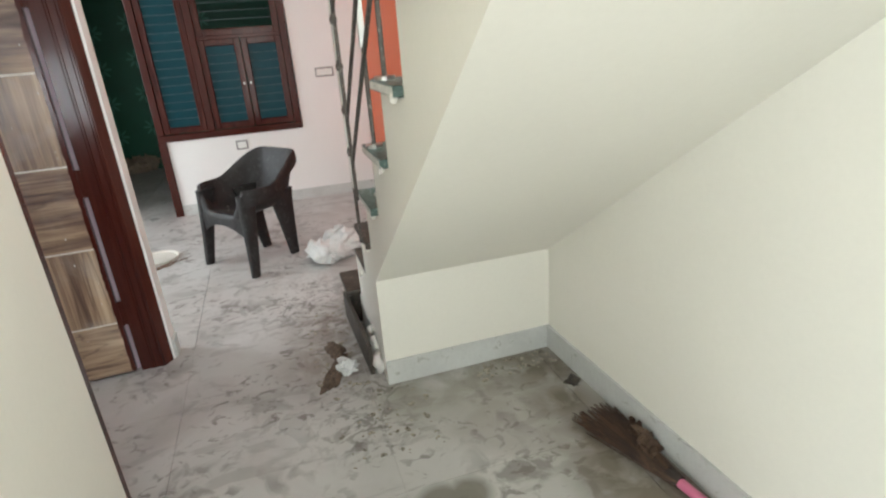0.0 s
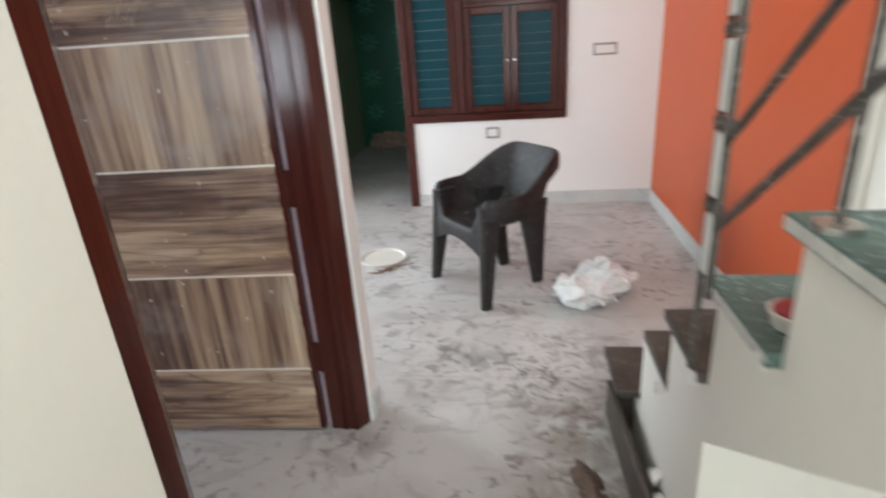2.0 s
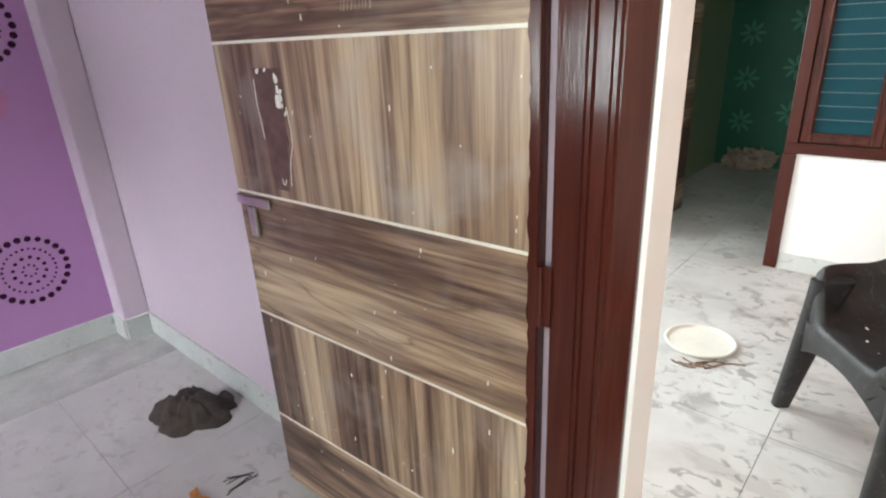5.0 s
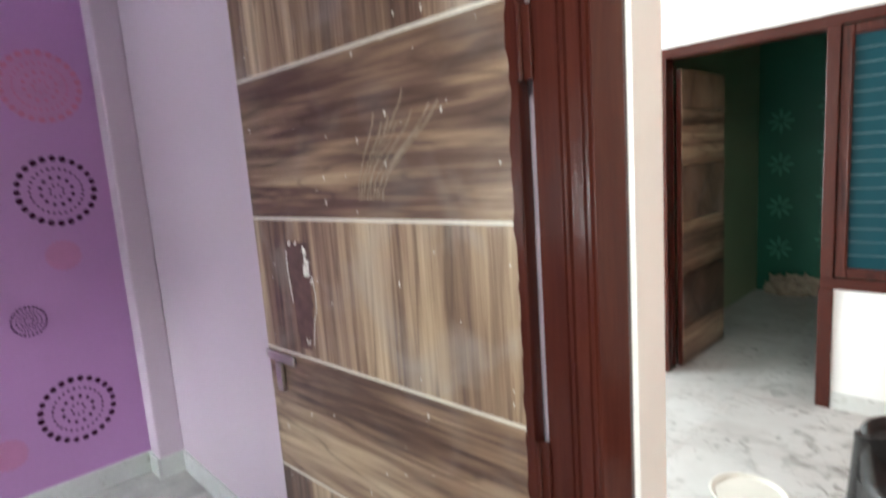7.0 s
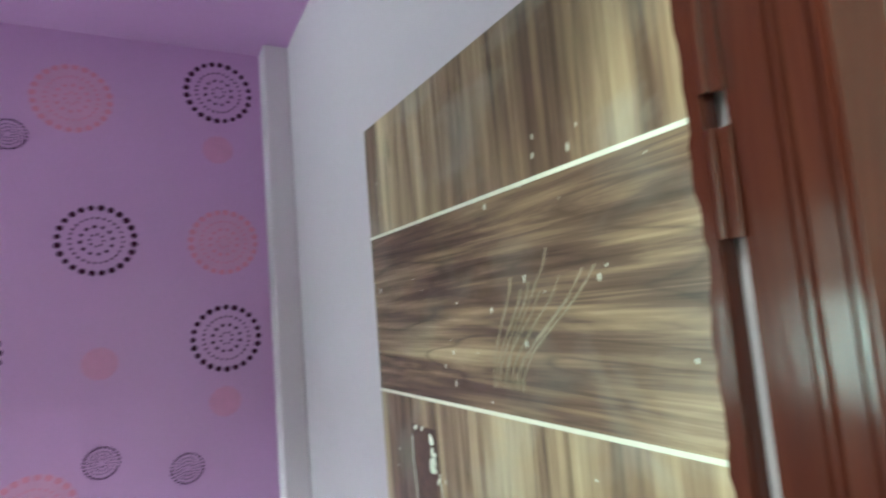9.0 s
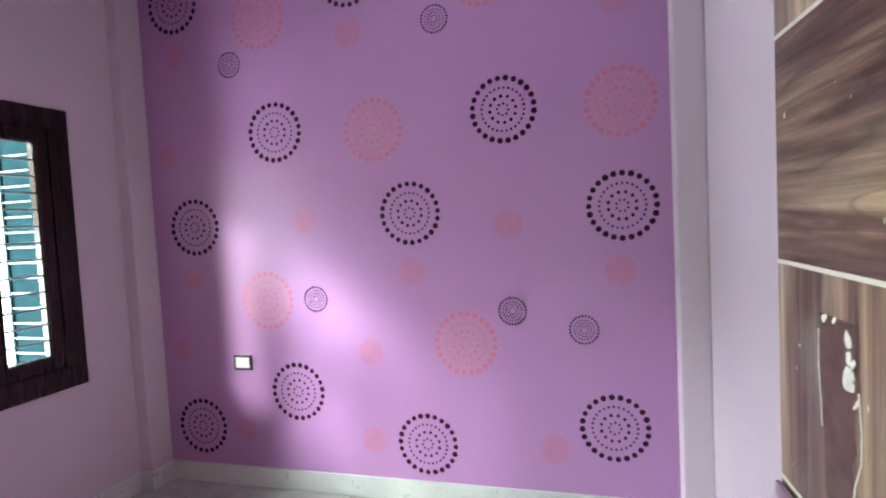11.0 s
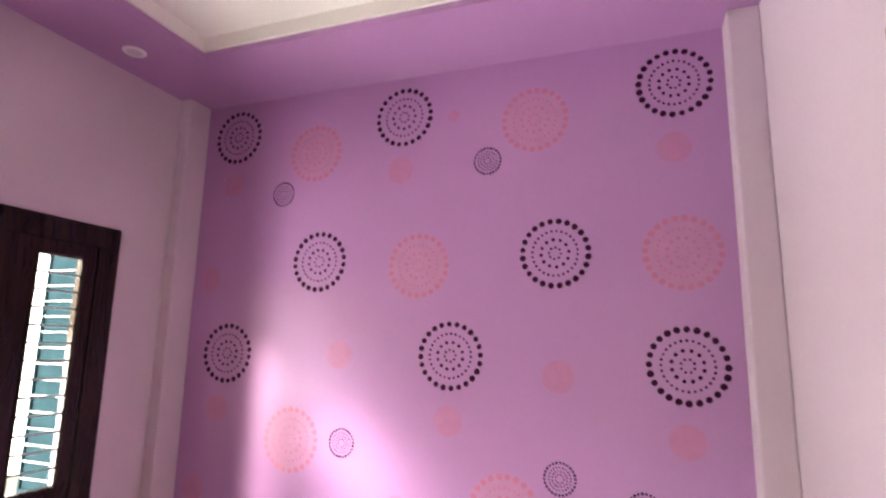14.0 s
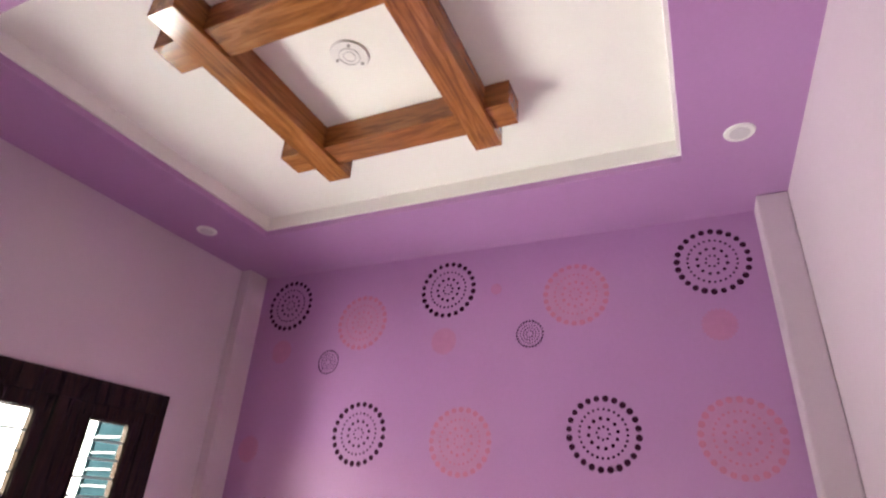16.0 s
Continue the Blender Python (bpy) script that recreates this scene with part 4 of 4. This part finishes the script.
dfr = thing("door_frame_far", "dark red door frame of the far room", "door frame", pose(-1.2, FAR_N, 0), kind="structure")
for nm, lo, hi, mt in (("post", (0.348, -0.02, 0), (0.418, 0.11, 0.69), "frame"), ("post", (-0.56, -0.01, 0), (-0.5, 0.11, 2.07), "frame"), ("head", (-0.56, -0.012, 2.07), (0.355, 0.11, 2.135), "frame_x")):
    part(nm, box(lo, hi, 0.004), M[mt], dfr)
door_leaf("door_2", "dark open laminate door of the far room", pose(-1.70, 5.95, 0, 0, 0, -91), 0.74, 2.02, LINES, False, True)

BEDWOOD = (M["window_wood"],) * 3
window_unit("window_2", "near-black timber bedroom window with barred panes", pose(-0.035, ROOM_S + 0.012, 0) @ pose(0, 0, 0, 0, 0, 180), [
    (1.041, 1.40, [(0.838, 2.038, 1)]), (1.508, 2.195, [(0.838, 1.52, 2), (1.56, 2.038, 1)]), (2.303, 2.662, [(0.838, 2.038, 1)])], 0.838, 2.038, BEDWOOD, None, 0.085, 0.09, 0.108, 0.075)
sh = thing("open_shutter", "open outer shutter leaf with pale teal glass", "shutter", pose(-2.67, -0.04, 0.84), kind="structure")
part("pane", box((0.002, -0.20, 0.03), (0.012, -0.015, 1.16)), M["teal_paint"], sh, "pale teal panel")
for lo, hi in (((-0.006, -0.215, 0), (0.02, -0.20, 1.19)), ((-0.006, -0.015, 0), (0.02, 0.0, 1.19)), ((-0.006, -0.20, 0), (0.02, -0.015, 0.03)), ((-0.006, -0.20, 1.16), (0.02, -0.015, 1.19))):
    part("frame_bar", box(lo, hi, 0.002), M["teal_paint"], sh)
for i in range(14):
    part("slat", box((0.012, -0.20, 0.075 + 0.077 * i), (0.02, -0.015, 0.082 + 0.077 * i)), M["bar"], sh)


# ---- small tub left on the stairs ----
tub = thing("paint_tub", "small cream tub with dried red paint on a marble tread", "tub", pose(0.475, 2.255, 4 * RISE))
part("shell", rod((0, 0, 0), (0, 0, 0.022), 0.038, 28, 0.043), M["tub"], tub)
part("rim", rod((0, 0, 0.022), (0, 0, 0.028), 0.046, 28, 0.046), M["tub"], tub)
part("paint", rod((0, 0, 0.028), (0, 0, 0.031), 0.039, 28), M["red"], tub, "dried dark red paint")


# ---- loose things in the hall ----
def plastic_chair():
    ch = thing("plastic_chair", "scuffed black moulded plastic tub armchair with tapered legs", "chair", pose(-0.10, 4.331, 0, 0, 0, -52.5))
    black = M["plastic_black"]

    def ease(lo, hi, v):
        q = min(1.0, max(0.0, (v - lo) / (hi - lo)))
        return q * q * (3 - 2 * q)
    # one tub: dished seat, walls that rise from nothing in front to arms and a tall back, and a rolled rim; local -y is the front
    SEG = 72
    profile = ((0.02, 0.0, 0.385), (0.35, 0.0, 0.387), (0.62, 0.0, 0.396), (0.78, 0.03, 0.408), (0.87, 0.15, 0.413), (0.93, 0.42, 0.415), (0.965, 0.75, 0.415),
               (0.985, 0.94, 0.415), (1.01, 1.0, 0.416), (1.045, 1.0, 0.412), (1.075, 1.0, 0.396), (1.082, 1.0, 0.372), (1.078, 0.985, 0.34))
    bm = bmesh.new()
    grid = []
    for k in range(SEG):
        a = k * math.tau / SEG
        turn = min(a, math.tau - a)
        ux, uy = math.sin(a), -math.cos(a)
        p = 4.2
        r = (abs(ux / 0.255) ** p + abs(uy / 0.245) ** p) ** (-1 / p)
        arm, back = ease(0.50, 0.80, turn), ease(1.40, 2.45, turn)
        H = 0.165 * arm + 0.165 * back
        skirt = 0.035 * math.exp(-((turn - 0.8) / 0.35) ** 2)
        col = []
        for sc, h, z in profile:
            y = r * sc * uy
            zz = z + h * H - (skirt if z < 0.35 else 0.0)
            flare = 1.0 + 0.10 * h * arm * (1 - back) - 0.10 * back
            col.append(bm.verts.new((r * sc * ux * flare, y + 0.07 * back * (h * H / 0.36) ** 1.3, zz)))
        grid.append(col)
    for k in range(SEG):
        c0, c1 = grid[k], grid[(k + 1) % SEG]
        for q in range(len(profile) - 1):
            bm.faces.new((c0[q], c1[q], c1[q + 1], c0[q + 1]))
    bm.faces.new([c[0] for c in grid])
    bmesh.ops.recalc_face_normals(bm, faces=bm.faces)
    bmesh.ops.solidify(bm, geom=bm.faces[:], thickness=0.006)
    part("tub", bm, black, ch, "one-piece seat, arms and curved back", True)
    # the arms' outer panels flow down into broad tapered legs
    for sx in (-1, 1):
        for top, foot, wt, wb, tt in (((0.222, -0.185, 0.545), (0.262, -0.252, 0.0), 0.070, 0.030, 0.032), ((0.192, 0.110, 0.500), (0.158, 0.178, 0.0), 0.105, 0.036, 0.026)):
            bm = bmesh.new()
            rings = []
            for j in range(13):
                q = j / 12
                c = Vector(top).lerp(Vector(foot), q)
                w = wt + (wb - wt) * q ** 0.75
                t = tt - 0.010 * q
                ring = []
                for k in range(14):
                    a = k * math.tau / 14
                    ring.append(bm.verts.new((sx * (c.x + t * math.copysign(abs(math.cos(a)) ** 0.6, math.cos(a))), c.y + w * math.copysign(abs(math.sin(a)) ** 0.6, math.sin(a)), c.z)))
                rings.append(ring)
            for r0, r1 in zip(rings, rings[1:]):
                for k in range(14):
                    bm.faces.new((r0[k], r0[(k + 1) % 14], r1[(k + 1) % 14], r1[k]))
            bm.faces.new(rings[0])
            bm.faces.new(rings[-1])
            bmesh.ops.recalc_face_normals(bm, faces=bm.faces)
            part("leg", bm, black, ch, "", True)
    # the front apron arches between the legs
    bm = bmesh.new()
    top, low = [], []
    for k in range(17):
        u = k / 8 - 1
        y = -0.262 + 0.012 * u * u
        top.append(bm.verts.new((0.25 * u, y, 0.395)))
        low.append(bm.verts.new((0.25 * u, y + 0.006, 0.330 - 0.085 * u * u)))
    for k in range(16):
        bm.faces.new((top[k], top[k + 1], low[k + 1], low[k]))
    bmesh.ops.recalc_face_normals(bm, faces=bm.faces)
    bmesh.ops.solidify(bm, geom=bm.faces[:], thickness=0.008)
    part("apron", bm, black, ch, "", True)
    rng = random.Random(13)
    bm = bmesh.new()
    for _ in range(26):
        x, y, r = rng.uniform(-0.16, 0.16), rng.uniform(-0.2, 0.02), rng.uniform(0.002, 0.006)
        bmesh.ops.create_icosphere(bm, subdivisions=1, radius=r, matrix=Matrix.Translation((x, y, 0.396)) @ Matrix.Diagonal((rng.uniform(1, 3), rng.uniform(0.6, 1.5), 0.4, 1)))
    tagged(part("paint_drops", bm, M["mortar"], ch, "dried white paint drops"), kind="stuff")


def cloth(name, label, m, rx, ry, height, material, seed, sub=(9, 48)):
    """A rag dropped flat: an uneven outline, a low heap with folds, edges lying on the floor."""
    bm = bmesh.new()
    rings, seg = sub
    mid = bm.verts.new((0, 0, height))
    last = None
    for i in range(1, rings + 1):
        q = i / rings
        row = []
        for k in range(seg):
            a = k * math.tau / seg
            c, d = math.cos(a), math.sin(a)
            out = 1.0 + 0.38 * noise.noise(Vector((1.3 * c, 1.3 * d, seed))) + 0.22 * noise.noise(Vector((3.4 * c, 3.4 * d, seed + 7)))
            x, y = rx * q * out * c, ry * q * out * d
            fold = 0.5 + 0.5 * noise.noise(Vector((x * 22, y * 9, seed))) + 0.35 * noise.noise(Vector((x * 40, y * 40, seed + 3)))
            row.append(bm.verts.new((x, y, max(0.003, height * (1 - q ** 2.2) * (0.45 + fold)))))
        for k in range(seg):
            if last is None:
                bm.faces.new((mid, row[k], row[(k + 1) % seg]))
            else:
                bm.faces.new((last[k], row[k], row[(k + 1) % seg], last[(k + 1) % seg]))
        last = row
    low = [bm.verts.new((v.co.x, v.co.y, 0.0)) for v in last]
    for k in range(seg):
        bm.faces.new((last[k], low[k], low[(k + 1) % seg], last[(k + 1) % seg]))
    bm.faces.new(low[::-1])
    bmesh.ops.recalc_face_normals(bm, faces=bm.faces)
    ob = single(name, bm, M[material], label, "rag", True)
    ob.matrix_world = m
    return ob


def blob(name, label, category, m, size, material, amount, scale, seed, sub=4):
    bm = bmesh.new()
    bmesh.ops.create_icosphere(bm, subdivisions=sub, radius=1.0)
    for v in bm.verts:
        v.co = Vector((v.co.x * size[0], v.co.y * size[1], v.co.z * size[2]))
    crumple(bm, amount, scale, seed)
    crumple(bm, amount * 0.4, scale * 2.7, seed + 5)
    bm.normal_update()
    for v in bm.verts:
        v.co -= v.normal * amount * 0.5 * (1 - min(1.0, 3.5 * abs(noise.noise(v.co * scale * 1.6 + Vector((seed, 3, 9))))))
    low = min(v.co.z for v in bm.verts)
    for v in bm.verts:
        v.co.z = max(0.0, v.co.z - low * 0.55)
    ob = single(name, bm, M[material], label, category, material != "sack")
    ob.matrix_world = m
    return ob


plastic_chair()
blob("plastic_sack", "crumpled white woven plastic sack on the floor", "sack", pose(0.44, 4.10, 0, 0, 0, 38), (0.25, 0.15, 0.10), "sack", 0.085, 7, 2, 4)


def tub_lid():
    tl = thing("plastic_basin", "shallow round cream plastic basin on the floor", "basin", pose(-0.85, 4.67, 0))
    bm = bmesh.new()
    prof = [(0.0, 0.005), (0.132, 0.005), (0.143, 0.017), (0.152, 0.018), (0.156, 0.012), (0.148, 0.0), (0.0, 0.0)]
    seg = 40
    rings = [[bm.verts.new((r * math.cos(k * math.tau / seg), r * math.sin(k * math.tau / seg), z)) for k in range(seg)] for r, z in prof[1:-1]]
    for a, b in zip(rings, rings[1:]):
        for k in range(seg):
            bm.faces.new((a[k], a[(k + 1) % seg], b[(k + 1) % seg], b[k]))
    bm.faces.new(rings[0])
    bm.faces.new(rings[-1][::-1])
    bmesh.ops.recalc_face_normals(bm, faces=bm.faces)
    part("bowl", bm, M["tub"], tl, "", True)


tub_lid()


def tangle(name, label, m, count, length, spread, thick, material, seed):
    """A loose tangle of thin bent fibres lying on the floor."""
    rng = random.Random(seed)
    bm = bmesh.new()
    for _ in range(count):
        p = Vector((rng.uniform(-spread, spread), rng.uniform(-spread, spread) * 0.4, thick))
        a = rng.uniform(-0.6, 0.6) + (math.pi if rng.random() < 0.5 else 0)
        bend = rng.uniform(-1.2, 1.2)
        for _ in range(5):
            q = p + length / 5 * Vector((math.cos(a), math.sin(a), 0))
            add_rod(bm, p, q, thick, 5)
            p, a = q, a + bend / 5
    ob = single(name, bm, M[material], label, "scrap")
    ob.matrix_world = m
    return ob


tangle("twig_tangle", "thin brown twigs scattered beside the basin", pose(-0.77, 4.48, 0, 0, 0, 28), 9, 0.11, 0.075, 0.0035, "twig", 4)
cloth("floor_rag", "brown soiled rag on the floor", pose(0.205, 2.60, 0, 0, 0, 68), 0.15, 0.045, 0.03, "soiled", 7.3)
blob("crumpled_paper", "crumpled white plastic scrap", "scrap", pose(0.265, 2.60, 0), (0.05, 0.04, 0.03), "sack", 0.03, 25, 9)
cloth("rag_scrap", "dark twisted cloth scrap on the floor", pose(0.235, 2.80, 0, 0, 0, 100), 0.09, 0.05, 0.03, "soiled", 12.6)
cloth("dark_rag", "dark brown crumpled rag on the bedroom floor", pose(-2.25, 2.90, 0, 0, 0, 25), 0.15, 0.125, 0.11, "rag", 15.2, (14, 64))
cloth("rag_flap", "stiff dark folded rag end against the skirting", pose(-2.215, 3.02, 0, 0, 0, -30), 0.07, 0.045, 0.055, "rag", 4.4)
blob("orange_peel", "orange and white scrap on the bedroom floor", "scrap", pose(-1.78, 2.70, 0), (0.045, 0.03, 0.015), "orange_peel", 0.02, 30, 17, 3)
blob("red_wrapper", "small red wrapper on the bedroom floor", "scrap", pose(-1.65, 2.695, 0), (0.025, 0.02, 0.01), "red_wrap", 0.01, 40, 19, 3)
blob("heaped_cloth", "soiled brown heaped cloth against the green wall", "cloth", pose(-1.6, 8.38, 0), (0.24, 0.1, 0.11), "sacking", 0.10, 9, 21)


tangle("dark_thread", "dark tangled thread scrap on the bedroom floor", pose(-1.745, 2.89, 0, 0, 0, 62), 6, 0.09, 0.05, 0.002, "rag", 29)


def crumbs(name, label, x0, x1, y0, y1, count, seed):
    rng = random.Random(seed)
    bm = bmesh.new()
    for _ in range(count):
        r = rng.uniform(0.003, 0.011) * rng.random() + 0.002
        m = pose(rng.uniform(x0, x1), rng.uniform(y0, y1), r * 0.35, 0, 0, rng.uniform(0, 360)) @ Matrix.Diagonal((1.6, 1.0, 0.5, 1))
        made = bmesh.ops.create_icosphere(bm, subdivisions=1, radius=r, matrix=m)["verts"]
        for v in made:
            v.co += Vector((rng.uniform(-1, 1), rng.uniform(-1, 1), 0)) * r * 0.3
            v.co.z = max(0.0, v.co.z)
    single(name, bm, M["crumb"], label, "debris", kind="stuff")


crumbs("plaster_crumbs", "plaster crumbs along the skirting under the stairs", 0.80, 1.18, 2.27, 2.40, 90, 1)
crumbs("plaster_crumbs", "dirt crumbs round the rags on the floor", 0.12, 0.34, 2.45, 3.3, 110, 2)
crumbs("plaster_crumbs", "crumbs scattered beside the stair foot", 0.15, 0.55, 1.95, 2.42, 70, 3)
blob("broken_chip", "small dark broken tile chip by the skirting", "chip", pose(1.165, 2.11, 0), (0.035, 0.028, 0.012), "dark_stone", 0.02, 30, 23, 3)
blob("leaf_scrap", "dark leafy scrap against the skirting", "scrap", pose(1.20, 1.70, 0, 0, 0, 80), (0.12, 0.03, 0.025), "brown_scrap", 0.04, 18, 25, 4)


def broom():
    br = thing("broom", "brown straw broom with a pink handle lying on the floor", "broom", pose(1.185, 1.47, 0.02, 0, 0, 9))
    rng = random.Random(3)
    bm = bmesh.new()
    for _ in range(150):
        u = rng.uniform(-1, 1)
        add_rod(bm, (0.018 * u, 0.0, rng.uniform(-0.012, 0.015)), (0.085 * u + rng.uniform(-0.01, 0.01), 0.40 + rng.uniform(-0.05, 0.05), rng.uniform(-0.015, 0.012)), 0.0025, 4)
    tagged(part("straw", bm, M["straw"], br, "brown straw bristles"), kind="stuff")
    part("handle", rod((0, 0.03, 0), (0.0, -0.30, 0.0), 0.017, 14), M["pink_plastic"], br, "pink plastic handle")
    part("binding", rod((0, 0.0, 0), (0, 0.05, 0), 0.022, 14), M["rag"], br)


broom()

# ---- far room stencils ----
green_wall = bpy.data.objects["wall_far_room"]
for k in range(16):
    x, z = -1.75 + 0.42 * (k % 4), 0.45 + 0.42 * (k // 4) + 0.1 * (k % 2)
    bm = bmesh.new()
    for i in range(8):
        a = i * math.tau / 8
        bmesh.ops.create_circle(bm, cap_ends=True, segments=8, radius=1, matrix=Matrix.Translation((0.07 * math.cos(a), 0, 0.07 * math.sin(a))) @ pose(0, 0, 0, 0, -math.degrees(a), 0) @ pose(0, 0, 0, 90, 0, 0) @ Matrix.Diagonal((0.05, 0.016, 1, 1)))
    ob = mesh_ob("stencil_flower", bm, M["mint"])
    ob.parent, ob.location = green_wall, (x, 8.497, z)

# ---- glowing white panel stands in for daylight outside the bedroom window ----
glow_mat = bpy.data.materials.new("daylight_glow")
glow_mat.use_nodes = True
hb = glow_mat.node_tree.nodes["Principled BSDF"]
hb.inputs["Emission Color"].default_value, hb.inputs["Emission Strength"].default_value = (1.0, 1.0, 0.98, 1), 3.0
single("backdrop", box((-9, -5.1, -0.15), (-1.3, -5.0, 6)), glow_mat, "glowing white panel standing in for overexposed daylight outside the window", "backdrop", kind="structure")

# ---- ground outside, floor and its tiles ----
single("ground", box((-60, -60, -0.3), (60, 60, -0.15)), M["ground"], "bare ground round the house", "ground", kind="structure")
floor = single("floor", box((-3.4, -0.55, -0.12), (1.6, 8.65, -0.004)), M["grout"], "large pale polished floor tiles under dust", "floor", kind="structure")
TILE = 0.79
bm = box((-TILE / 2 + 0.0012, -TILE / 2 + 0.0012, -0.012), (TILE / 2 - 0.0012, TILE / 2 - 0.0012, 0), 0.0008)
first = part("tile", bm, M["tile"], floor)
tile_mesh = first.data
first.location = (-0.45 - 0.5 * TILE, 1.785 - 0.5 * TILE, 0)
for i in range(-3, 3):
    for j in range(-3, 9):
        if (i, j) != (-1, -1):
            t = new("tile", tile_mesh)
            t.parent = floor
            t.location = (-0.45 + (i + 0.5) * TILE, 1.785 + (j + 0.5) * TILE, 0)
